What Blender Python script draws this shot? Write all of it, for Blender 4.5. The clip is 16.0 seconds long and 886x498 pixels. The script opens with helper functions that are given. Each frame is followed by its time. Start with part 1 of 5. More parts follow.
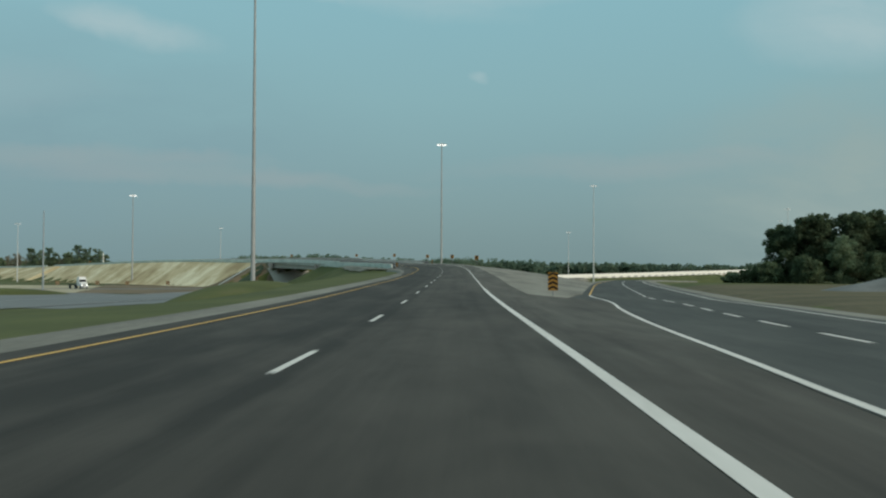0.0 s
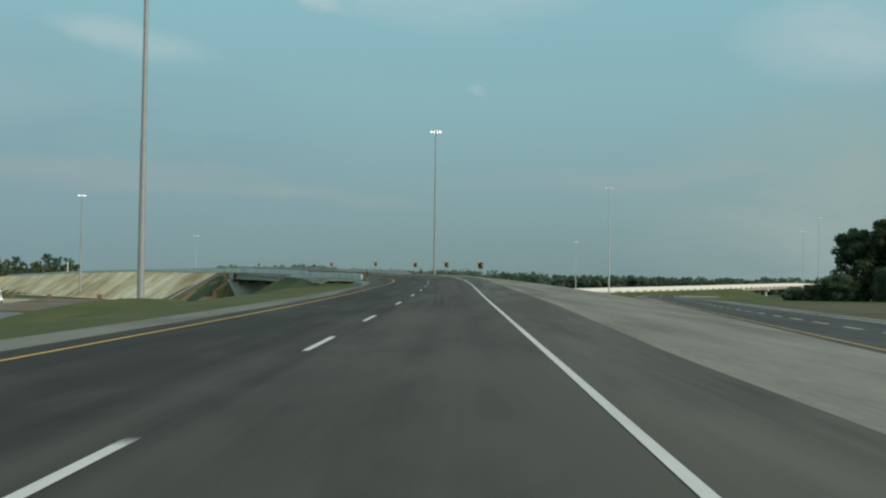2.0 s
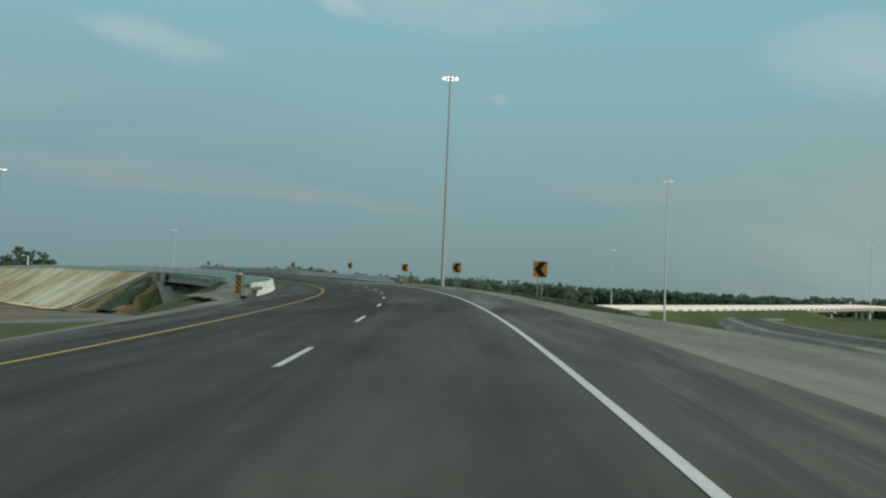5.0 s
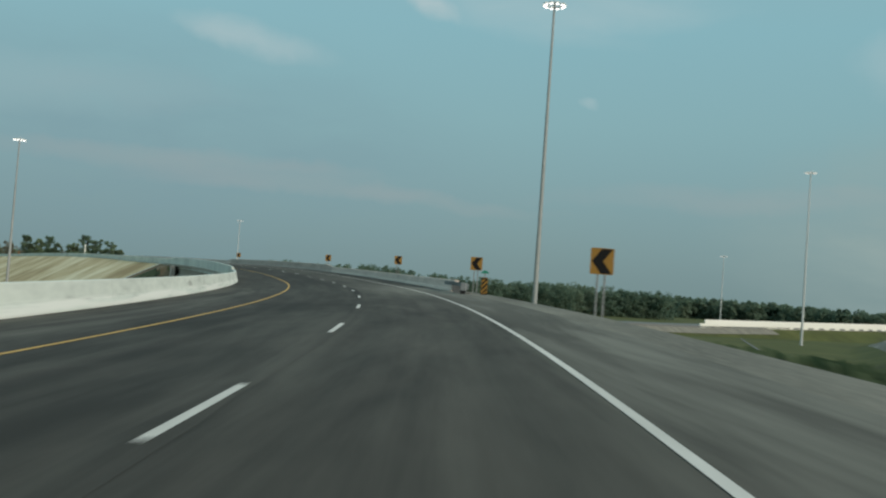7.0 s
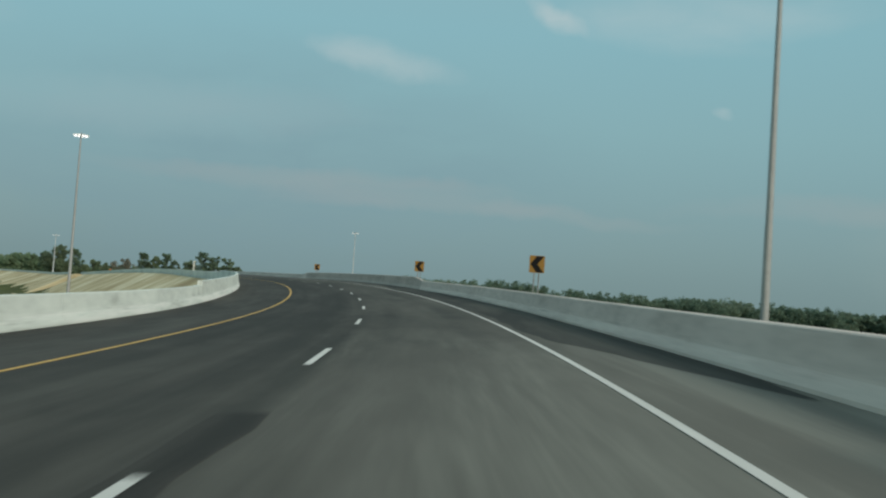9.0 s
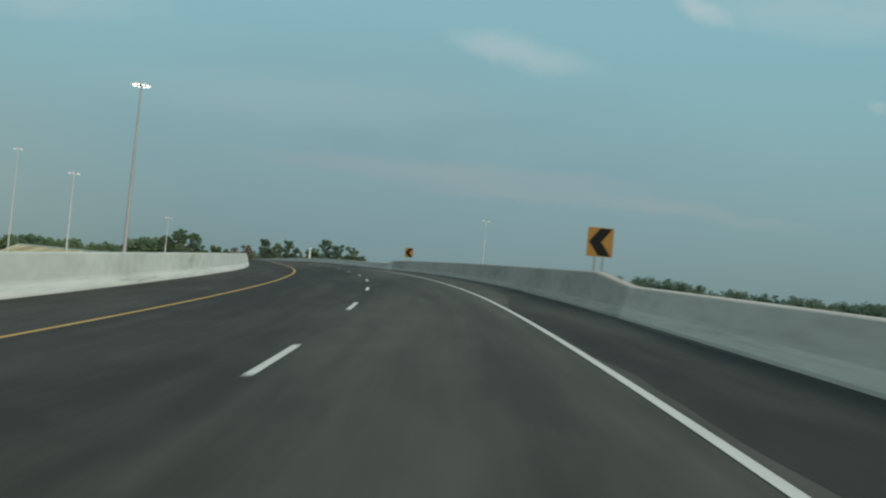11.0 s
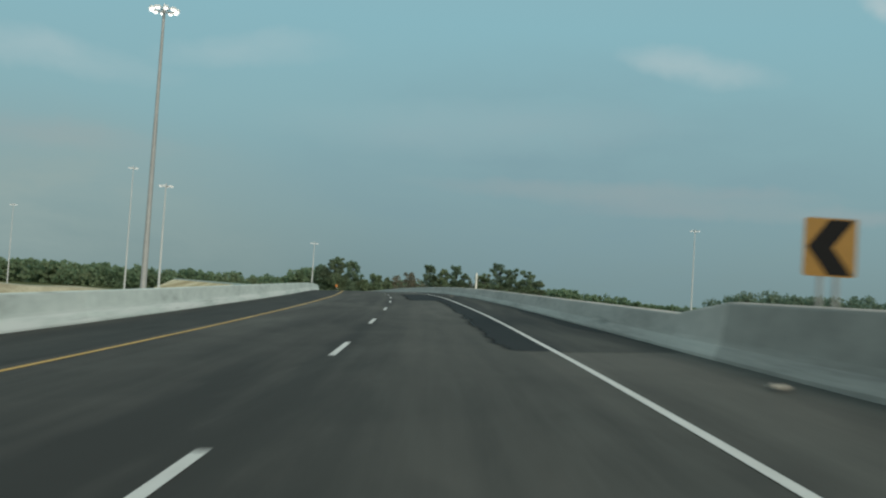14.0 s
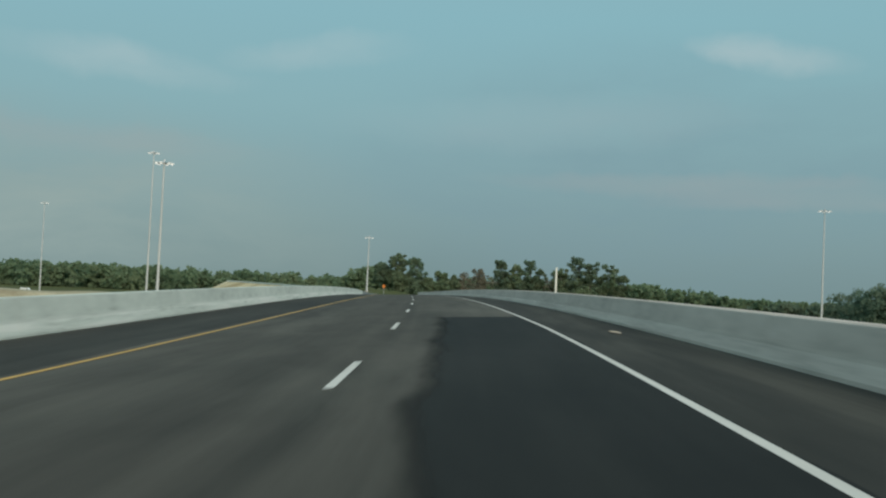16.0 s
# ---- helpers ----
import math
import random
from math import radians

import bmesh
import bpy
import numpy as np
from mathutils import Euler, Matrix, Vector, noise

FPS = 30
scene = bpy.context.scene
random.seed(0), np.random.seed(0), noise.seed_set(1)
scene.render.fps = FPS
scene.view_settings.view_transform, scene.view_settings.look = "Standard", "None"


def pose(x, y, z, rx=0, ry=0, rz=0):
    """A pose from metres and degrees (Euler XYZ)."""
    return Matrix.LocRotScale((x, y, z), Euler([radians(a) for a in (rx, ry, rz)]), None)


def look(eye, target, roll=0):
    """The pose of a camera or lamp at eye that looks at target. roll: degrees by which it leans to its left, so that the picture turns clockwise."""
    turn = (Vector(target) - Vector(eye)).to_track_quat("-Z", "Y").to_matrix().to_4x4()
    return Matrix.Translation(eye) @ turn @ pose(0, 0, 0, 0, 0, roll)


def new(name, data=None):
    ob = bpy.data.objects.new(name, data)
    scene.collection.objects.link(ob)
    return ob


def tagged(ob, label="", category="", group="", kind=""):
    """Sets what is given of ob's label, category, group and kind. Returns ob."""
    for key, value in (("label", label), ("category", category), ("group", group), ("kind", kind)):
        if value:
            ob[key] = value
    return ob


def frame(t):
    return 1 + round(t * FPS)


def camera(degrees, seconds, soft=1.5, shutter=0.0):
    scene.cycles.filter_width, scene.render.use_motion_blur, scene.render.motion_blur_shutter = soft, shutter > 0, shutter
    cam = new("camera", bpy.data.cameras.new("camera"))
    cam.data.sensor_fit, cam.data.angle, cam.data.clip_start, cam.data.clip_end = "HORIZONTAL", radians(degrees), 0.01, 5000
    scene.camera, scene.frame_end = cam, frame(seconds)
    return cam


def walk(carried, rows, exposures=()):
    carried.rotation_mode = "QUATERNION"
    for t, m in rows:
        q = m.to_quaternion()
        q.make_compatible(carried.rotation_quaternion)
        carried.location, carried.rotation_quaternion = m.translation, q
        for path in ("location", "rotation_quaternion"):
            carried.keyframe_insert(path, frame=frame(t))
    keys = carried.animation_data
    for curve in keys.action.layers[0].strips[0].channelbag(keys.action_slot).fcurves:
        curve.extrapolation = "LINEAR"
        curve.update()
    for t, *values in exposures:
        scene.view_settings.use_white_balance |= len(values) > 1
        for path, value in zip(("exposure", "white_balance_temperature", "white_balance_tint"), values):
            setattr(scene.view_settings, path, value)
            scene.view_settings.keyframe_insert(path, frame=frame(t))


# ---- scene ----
cam = camera(47.54, 16.0, soft=2.2, shutter=0.4)
PATH = [
    (0.0, pose(-0.02, 0.05, -0.007, 91.39, -0.22, 0.86)),
    (0.5, pose(0.01, 14.52, -0.037, 91.56, -0.23, 0.68)),
    (1.0, pose(0.04, 29.19, -0.012, 91.71, -0.25, 0.52)),
    (1.5, pose(0.09, 43.87, 0.127, 92.04, -0.70, 0.48)),
    (2.0, pose(0.18, 58.83, 0.263, 92.10, -0.51, 0.71)),
    (2.5, pose(0.28, 73.98, 0.412, 92.05, -0.54, 0.82)),
    (3.0, pose(0.30, 88.73, 0.589, 92.25, -0.97, 0.83)),
    (3.5, pose(0.30, 103.27, 0.786, 92.44, -1.54, 0.92)),
    (3.7, pose(0.29, 108.91, 0.910, 92.47, -1.75, 0.95)),
    (5.8, pose(-0.62, 167.24, 2.040, 92.48, -2.72, 2.69)),
    (6.0, pose(-0.83, 172.71, 2.138, 92.45, -2.85, 3.17)),
    (6.5, pose(-1.66, 186.25, 2.378, 92.35, -3.04, 4.74)),
    (7.0, pose(-2.82, 199.61, 2.574, 92.38, -4.09, 6.40)),
    (7.5, pose(-4.38, 212.89, 2.789, 92.71, -3.72, 8.29)),
    (8.0, pose(-6.38, 226.04, 2.990, 92.47, -4.03, 10.07)),
    (8.5, pose(-8.72, 239.09, 3.204, 92.34, -3.34, 12.06)),
    (9.0, pose(-11.62, 252.32, 3.406, 92.79, -3.77, 13.83)),
    (11.5, pose(-31.94, 316.28, 4.611, 92.03, -4.64, 23.49)),
    (12.0, pose(-37.30, 328.55, 4.896, 93.01, -3.83, 25.39)),
    (12.5, pose(-42.95, 340.54, 5.123, 92.78, -3.60, 27.10)),
    (13.0, pose(-48.93, 352.21, 5.324, 92.40, -3.65, 28.92)),
    (13.5, pose(-55.27, 363.72, 5.508, 92.51, -3.56, 30.39)),
    (14.0, pose(-61.90, 375.02, 5.688, 92.45, -3.65, 31.64)),
    (14.5, pose(-68.76, 386.19, 5.766, 92.15, -3.69, 32.82)),
    (15.0, pose(-75.94, 397.37, 5.935, 92.36, -3.03, 33.80)),
    (15.5, pose(-83.25, 408.38, 6.083, 92.21, -3.03, 34.89)),
    (16.0, pose(-90.84, 419.37, 6.217, 92.08, -2.63, 35.63)),
]
walk(cam, PATH, [(0.0, 0.04), (0.5, 0.08), (1.0, 0.13), (1.5, 0.08), (2.0, 0.06), (2.5, 0.0), (16.0, 0.0)])

# ---- light: a hazy evening sky, a low sun from behind on the right ----
SUN_ELEVATION, SUN_AZIMUTH = 25.0, 127.0      # azimuth clockwise from +y
world = bpy.data.worlds.new("world")
scene.world = world
world.use_nodes = True
wt = world.node_tree
for n in list(wt.nodes):
    wt.nodes.remove(n)


def wnode(kind, **values):
    n = wt.nodes.new(kind)
    for k, v in values.items():
        n.inputs[k].default_value = v
    return n


def ramp_stops(node, stops):
    e = node.color_ramp.elements
    e[0].position, e[0].color = stops[0][0], (*stops[0][1], 1)
    e[1].position, e[1].color = stops[-1][0], (*stops[-1][1], 1)
    for p, c in stops[1:-1]:
        e.new(p).color = (*c, 1)


def wmix(kind, fac, a, b):
    m = wt.nodes.new("ShaderNodeMix")
    m.data_type, m.blend_type = "RGBA", kind
    for sock, v in ((m.inputs[0], fac), (m.inputs[6], a), (m.inputs[7], b)):
        if isinstance(v, bpy.types.NodeSocket):
            wt.links.new(v, sock)
        else:
            sock.default_value = v
    return m.outputs[2]


coord = wt.nodes.new("ShaderNodeTexCoord")
split = wt.nodes.new("ShaderNodeSeparateXYZ")
wt.links.new(coord.outputs["Generated"], split.inputs[0])
haze = wt.nodes.new("ShaderNodeValToRGB")
ramp_stops(haze, [(0.0, (0.20, 0.298, 0.305)), (0.03, (0.203, 0.313, 0.328)), (0.09, (0.217, 0.357, 0.382)), (0.17, (0.242, 0.43, 0.46)),
                  (0.26, (0.25, 0.475, 0.525)), (0.6, (0.31, 0.50, 0.55)), (1.0, (0.34, 0.51, 0.56))])
wt.links.new(split.outputs["Z"], haze.inputs[0])
sky = wt.nodes.new("ShaderNodeTexSky")
sky.sky_type, sky.sun_disc = "NISHITA", False
sky.sun_elevation, sky.sun_rotation = radians(SUN_ELEVATION), radians(SUN_AZIMUTH)
sky.dust_density = 3.0
dim = wmix("MULTIPLY", 1.0, sky.outputs[0], (0.09, 0.09, 0.09, 1))
base_sky = wmix("MIX", 0.12, haze.outputs[0], dim)
# soft wisps of cirrus, each a faint stretched cloud in its own direction
drift = wnode("ShaderNodeTexNoise", Scale=5.0, Detail=5.0, Roughness=0.6)
wt.links.new(coord.outputs["Generated"], drift.inputs["Vector"])


def vmath(op, a, b):
    n = wt.nodes.new("ShaderNodeVectorMath")
    n.operation = op
    for sock, v in zip(n.inputs, (a, b)):
        if isinstance(v, bpy.types.NodeSocket):
            wt.links.new(v, sock)
        else:
            sock.default_value = v
    return n.outputs["Value"] if op == "DOT_PRODUCT" else n.outputs[0]


def wmath(op, a, b, c=0.0):
    n = wt.nodes.new("ShaderNodeMath")
    n.operation = op
    for sock, v in zip(n.inputs, (a, b, c)):
        if isinstance(v, bpy.types.NodeSocket):
            wt.links.new(v, sock)
        else:
            sock.default_value = v
    return n.outputs[0]


stirred = vmath("ADD", coord.outputs["Generated"], vmath("MULTIPLY", vmath("SUBTRACT", drift.outputs["Color"], (0.5, 0.5, 0.5)), (0.13, 0.13, 0.06)))
stretch = wt.nodes.new("ShaderNodeMapping")
stretch.inputs["Scale"].default_value = (1.6, 1.6, 6.0)
wt.links.new(stirred, stretch.inputs[0])
fray = wnode("ShaderNodeTexNoise", Scale=5.5, Detail=5.0, Roughness=0.55)
wt.links.new(stretch.outputs[0], fray.inputs["Vector"])


def wisp(below, bearing, height, wide, tall, strength, colour, lean=0.0):
    """bearing to the left of +y, degrees; wide and tall are half extents."""
    a, e = radians(bearing), radians(height)
    c = Vector((-math.sin(a) * math.cos(e), math.cos(a) * math.cos(e), math.sin(e)))
    r = Vector((math.cos(a), math.sin(a), 0))
    u = r.cross(c)
    r, u = r * math.cos(radians(lean)) + u * math.sin(radians(lean)), u * math.cos(radians(lean)) - r * math.sin(radians(lean))
    p = vmath("DOT_PRODUCT", stirred, tuple(r / radians(wide)))
    q = vmath("DOT_PRODUCT", stirred, tuple(u / radians(tall)))
    d = wmath("ADD", wmath("MULTIPLY", p, p), wmath("MULTIPLY", q, q))
    f = wmath("POWER", wmath("MAXIMUM", wmath("SUBTRACT", 1.0, d), 0.0), 1.4)
    f = wmath("MULTIPLY", f, wmath("MULTIPLY", fray.outputs["Fac"], 2.0 * strength))
    f = wmath("MULTIPLY", f, wmath("GREATER_THAN", vmath("DOT_PRODUCT", stirred, tuple(c)), 0.0))
    return wmix("MIX", f, below, (*colour, 1))


WISP, ROSE, PALE = (0.48, 0.57, 0.58), (0.33, 0.38, 0.385), (0.30, 0.39, 0.375)
final = base_sky
for bearing, height, wide, tall, strength, colour, lean in (
        (60.0, 3.0, 24.0, 7.0, 0.65, PALE, 0), (-26.0, 4.0, 19.0, 8.0, 0.8, PALE, 0),
        (24.0, 6.0, 22.0, 9.0, 0.4, (0.195, 0.315, 0.365), 0),
        (18.3, 13.2, 5.6, 1.15, 0.42, WISP, -7), (8.0, 16.3, 2.2, 0.85, 0.52, WISP, -32), (-20.8, 13.0, 6.4, 2.6, 0.42, WISP, 5), (2.5, 15.6, 7.0, 1.5, 0.22, WISP, -8), (-1.8, 10.9, 0.9, 0.4, 0.34, WISP, -20), (-2.0, 16.6, 8.0, 1.6, 0.26, WISP, 0),
        (54.0, 11.4, 8.0, 1.3, 0.30, WISP, -4), (43.0, 12.6, 6.0, 1.2, 0.24, WISP, 5), (22.0, 6.3, 13.0, 0.8, 0.42, ROSE, -1), (12.0, 5.2, 14.0, 0.7, 0.42, ROSE, -2),
        (-10.0, 6.2, 12.0, 0.9, 0.3, ROSE, 3), (58.0, 7.4, 14.0, 1.2, 0.3, ROSE, -3), (-32.0, 11.0, 9.0, 2.5, 0.3, WISP, 4), (75.0, 14.0, 9.0, 3.0, 0.3, WISP, 0),
        (30.0, 9.5, 14.0, 1.8, 0.12, WISP, 3)):
    final = wisp(final, bearing, height, wide, tall, strength, colour, lean)
back = wnode("ShaderNodeBackground", Strength=1.0)
wt.links.new(final, back.inputs[0])
out = wt.nodes.new("ShaderNodeOutputWorld")
wt.links.new(back.outputs[0], out.inputs[0])

sun = new("sun", bpy.data.lights.new("sun", "SUN"))
sun.data.energy, sun.data.angle, sun.data.color = 2.2, radians(18.0), (1.0, 0.91, 0.77)
_a, _e = radians(SUN_AZIMUTH), radians(SUN_ELEVATION)
sun.matrix_world = look((math.sin(_a) * math.cos(_e) * 100, math.cos(_a) * math.cos(_e) * 100, math.sin(_e) * 100), (0, 0, 0))


# ---- materials ----
def material(name, colours, scale=1.0, roughness=0.8, bump=0.0, bump_scale=30.0, coords="Object", stretch=(1, 1, 1), metallic=0.0,
             blotch=0.35, blotch_scale=0.06, fine=8.0, vary=0.0, emission=0.0, specular=0.3, translucent=0.0, turn=0.0):
    """Two colours mixed by noise at two scales; relief; a little variation from piece to piece."""
    m = bpy.data.materials.new(name)
    m.use_nodes = True
    nt = m.node_tree
    b = nt.nodes["Principled BSDF"]
    b.inputs["Roughness"].default_value, b.inputs["Metallic"].default_value = roughness, metallic
    b.inputs["Specular IOR Level"].default_value = specular
    co = nt.nodes.new("ShaderNodeTexCoord")
    mp = nt.nodes.new("ShaderNodeMapping")
    mp.inputs["Scale"].default_value = stretch
    skew = nt.nodes.new("ShaderNodeMapping")
    skew.inputs["Rotation"].default_value = (0, 0, radians(turn))
    nt.links.new(co.outputs[coords], skew.inputs[0])
    nt.links.new(skew.outputs[0], mp.inputs[0])

    def noise_of(sc, detail, rough=0.6):
        n = nt.nodes.new("ShaderNodeTexNoise")
        n.inputs["Scale"].default_value, n.inputs["Detail"].default_value, n.inputs["Roughness"].default_value = sc, detail, rough
        nt.links.new(mp.outputs[0], n.inputs["Vector"])
        return n.outputs["Fac"]

    def math_of(op, a, c):
        n = nt.nodes.new("ShaderNodeMath")
        n.operation = op
        for sock, v in zip(n.inputs, (a, c)):
            if isinstance(v, bpy.types.NodeSocket):
                nt.links.new(v, sock)
            else:
                sock.default_value = v
        return n.outputs[0]

    grain = math_of("MULTIPLY", math_of("SUBTRACT", noise_of(scale * fine, 4.0), 0.5), 1.2)
    large = math_of("MULTIPLY", math_of("SUBTRACT", noise_of(scale * blotch_scale, 5.0), 0.5), blotch * 6)
    mixed = math_of("ADD", math_of("ADD", grain, large), 0.5)
    cr = nt.nodes.new("ShaderNodeValToRGB")
    ramp_stops(cr, [(i / (len(colours) - 1), c) for i, c in enumerate(colours)])
    nt.links.new(mixed, cr.inputs[0])
    colour = cr.outputs[0]
    if vary:
        info = nt.nodes.new("ShaderNodeObjectInfo")
        hsv = nt.nodes.new("ShaderNodeHueSaturation")
        nt.links.new(math_of("ADD", math_of("MULTIPLY", info.outputs["Random"], vary), 1 - vary / 2), hsv.inputs["Value"])
        nt.links.new(colour, hsv.inputs["Color"])
        colour = hsv.outputs[0]
    nt.links.new(colour, b.inputs["Base Color"])
    if bump:
        bp = nt.nodes.new("ShaderNodeBump")
        bp.inputs["Strength"].default_value, bp.inputs["Distance"].default_value = bump, 0.02
        nt.links.new(noise_of(scale * bump_scale, 3.0), bp.inputs["Height"])
        nt.links.new(bp.outputs[0], b.inputs["Normal"])
    if translucent:
        tr, mx = nt.nodes.new("ShaderNodeBsdfTranslucent"), nt.nodes.new("ShaderNodeMixShader")
        nt.links.new(colour, tr.inputs["Color"])
        mx.inputs[0].default_value = translucent
        nt.links.new(b.outputs[0], mx.inputs[1])
        nt.links.new(tr.outputs[0], mx.inputs[2])
        nt.links.new(mx.outputs[0], nt.nodes["Material Output"].inputs[0])
    if emission:
        b.inputs["Emission Color"].default_value, b.inputs["Emission Strength"].default_value = (1, 0.97, 0.9, 1), emission
    return m


def pavement(name, dark, pale, dust_colour, lane=3.66, lanes=0.16, dust=1.0, dusty_to=None, fade=None):
    """Asphalt laid in lanes: U is metres from the edge line, V metres along. Worn wheel tracks, oil, tar and drifts of dust."""
    m = bpy.data.materials.new(name)
    m.use_nodes = True
    nt = m.node_tree
    b = nt.nodes["Principled BSDF"]
    b.inputs["Roughness"].default_value, b.inputs["Specular IOR Level"].default_value = 0.85, 0.22
    uv = nt.nodes.new("ShaderNodeUVMap")
    axes = nt.nodes.new("ShaderNodeSeparateXYZ")
    nt.links.new(uv.outputs[0], axes.inputs[0])

    def calc(op, a, c=0.0, e=0.0):
        n = nt.nodes.new("ShaderNodeMath")
        n.operation = op
        for sock, v in zip(n.inputs, (a, c, e)):
            if isinstance(v, bpy.types.NodeSocket):
                nt.links.new(v, sock)
            else:
                sock.default_value = v
        return n.outputs[0]

    def noise_at(across, along, detail=4.0, rough=0.6, shift=0.0, warp=0.0):
        mp = nt.nodes.new("ShaderNodeMapping")
        mp.inputs["Scale"].default_value, mp.inputs["Location"].default_value = (across, along, 1), (shift, shift * 0.7, 0)
        nt.links.new(uv.outputs[0], mp.inputs[0])
        n = nt.nodes.new("ShaderNodeTexNoise")
        for k, v in (("Scale", 1.0), ("Detail", detail), ("Roughness", rough), ("Distortion", warp)):
            n.inputs[k].default_value = v
        nt.links.new(mp.outputs[0], n.inputs["Vector"])
        return n.outputs["Fac"]

    def span(v, a0, a1, b0, b1):
        n = nt.nodes.new("ShaderNodeMapRange")
        n.interpolation_type = "SMOOTHSTEP"
        nt.links.new(v, n.inputs[0])
        for k, x in zip((1, 2, 3, 4), (a0, a1, b0, b1)):
            n.inputs[k].default_value = x
        return n.outputs[0]

    wander = calc("ADD", axes.outputs["X"], calc("MULTIPLY", calc("SUBTRACT", noise_at(0.02, 0.05, 2.0), 0.5), 0.5))
    place = nt.nodes.new("ShaderNodeValToRGB")
    ramp_stops(place, [(0.0, (1, 1, 1)), (0.04, (0.9, 0.9, 0.9)), (0.09, (0.15, 0.15, 0.15)), (0.24, (0.6, 0.6, 0.6)), (0.36, (0.1, 0.1, 0.1)), (0.50, (0.4, 0.4, 0.4)),
                       (0.62, (0.1, 0.1, 0.1)), (0.75, (0.6, 0.6, 0.6)), (0.9, (0.0, 0.0, 0.0)), (0.97, (0.6, 0.6, 0.6)), (1.0, (1, 1, 1))])
    nt.links.new(calc("FRACT", calc("DIVIDE", calc("ADD", wander, lane * 20), lane)), place.inputs[0])
    inside = calc("MULTIPLY", span(axes.outputs["X"], -0.3, 0.0, 1.0, 0.0), span(axes.outputs["X"], -2.05 * lane, -1.9 * lane, 0.0, 1.0))
    track = calc("MULTIPLY", calc("MULTIPLY", place.outputs[0], inside), span(noise_at(0.35, 0.035, 3.0, shift=7.0), 0.30, 0.62, 0.1, 1.0))
    streak = noise_at(2.4, 0.035, 4.0, 0.65, 3.0)
    blot = noise_at(0.33, 0.06, 5.0, 0.6, 11.0, 0.6)
    grain = noise_at(24.0, 24.0, 3.0)
    tone = calc("ADD", calc("ADD", calc("MULTIPLY", calc("SUBTRACT", streak, 0.5), 0.8), calc("MULTIPLY", calc("SUBTRACT", blot, 0.5), 1.7)), calc("MULTIPLY", calc("SUBTRACT", grain, 0.5), 0.5))
    tone = calc("ADD", tone, calc("MULTIPLY", calc("SUBTRACT", noise_at(0.75, 0.28, 5.0, 0.65, 41.0, 0.9), 0.5), 1.1))
    tone = calc("ADD", calc("SUBTRACT", tone, calc("MULTIPLY", track, lanes * 3.2)), 0.52)
    if dusty_to:
        tone = calc("ADD", tone, calc("MULTIPLY", span(axes.outputs["X"], -3.9, -2.6, 0.0, 0.17), calc("MULTIPLY", span(axes.outputs["Y"], 45.0, 75.0, 0.3, 1.0), span(axes.outputs["Y"], 264.0, 290.0, 1.0, 0.15))))
        tone = calc("ADD", tone, calc("MULTIPLY", calc("MULTIPLY", span(axes.outputs["Y"], 42.0, 66.0, 0.0, 0.24), span(axes.outputs["Y"], 125.0, 160.0, 1.0, 0.0)), span(axes.outputs["X"], -3.9, -2.4, 0.0, 1.0)))
        for along, gain in (((160.0, 178.0, 226.0, 240.0), -0.13), ((300.0, 335.0, 392.0, 400.0), -0.14), ((395.0, 425.0, 690.0, 700.0), 0.2)):
            tone = calc("ADD", tone, calc("MULTIPLY", span(axes.outputs["Y"], along[0], along[1], 0.0, gain), span(axes.outputs["Y"], along[2], along[3], 1.0, 0.0)))
        # left lane darkened: the windscreen's dim dash reflection is put into its tone
        tone = calc("SUBTRACT", tone, calc("MULTIPLY", span(axes.outputs["X"], -4.6, -3.4, 0.22, 0.0), span(axes.outputs["Y"], 380.0, 420.0, 1.0, 0.0)))
    cr = nt.nodes.new("ShaderNodeValToRGB")
    ramp_stops(cr, [(0.0, dark), (0.5, tuple((p + q) / 2 for p, q in zip(dark, pale))), (1.0, pale)])
    nt.links.new(tone, cr.inputs[0])
    drifts = span(calc("ADD", calc("MULTIPLY", noise_at(0.55, 0.05, 5.0, 0.65, 21.0, 0.8), 0.75), calc("MULTIPLY", noise_at(2.2, 0.12, 3.0, 0.6, 5.0), 0.25)), 0.40, 0.68, 0.0, 1.0)
    side = calc("MAXIMUM", calc("MAXIMUM", span(axes.outputs["X"], -0.7, 0.9, 0.22, 1.0), span(axes.outputs["X"], -2.3 * lane, -2.0 * lane, 0.5, 0.0)), 0.0)
    if dusty_to:
        side = calc("MULTIPLY", side, span(axes.outputs["Y"], dusty_to, dusty_to + 9.0, 1.0, 0.35))
        side = calc("MULTIPLY", side, span(axes.outputs["Y"], 60.0, 190.0, 0.3, 1.0))
        band = calc("MULTIPLY", span(axes.outputs["Y"], 238.0, 256.0, 0.0, 0.85), span(axes.outputs["Y"], dusty_to + 4.0, dusty_to + 22.0, 1.0, 0.25))
        side = calc("MAXIMUM", side, calc("MULTIPLY", band, span(axes.outputs["X"], -5.2, -3.0, 0.15, 1.0)))
        side = calc("MAXIMUM", side, calc("MULTIPLY", span(axes.outputs["X"], -1.9 * lane, -lane, 0.3, 0.0), span(axes.outputs["Y"], 400.0, 420.0, 0.0, 1.0)))
    mix = nt.nodes.new("ShaderNodeMix")
    mix.data_type = "RGBA"
    veil = calc("MULTIPLY", calc("MULTIPLY", drifts, side), dust)
    if dusty_to:
        veil = calc("MAXIMUM", veil, calc("MULTIPLY", calc("ADD", calc("MULTIPLY", drifts, 0.45), 0.25), calc("MULTIPLY", band, span(axes.outputs["X"], -4.8, -0.2, 0.3, 2.3))))
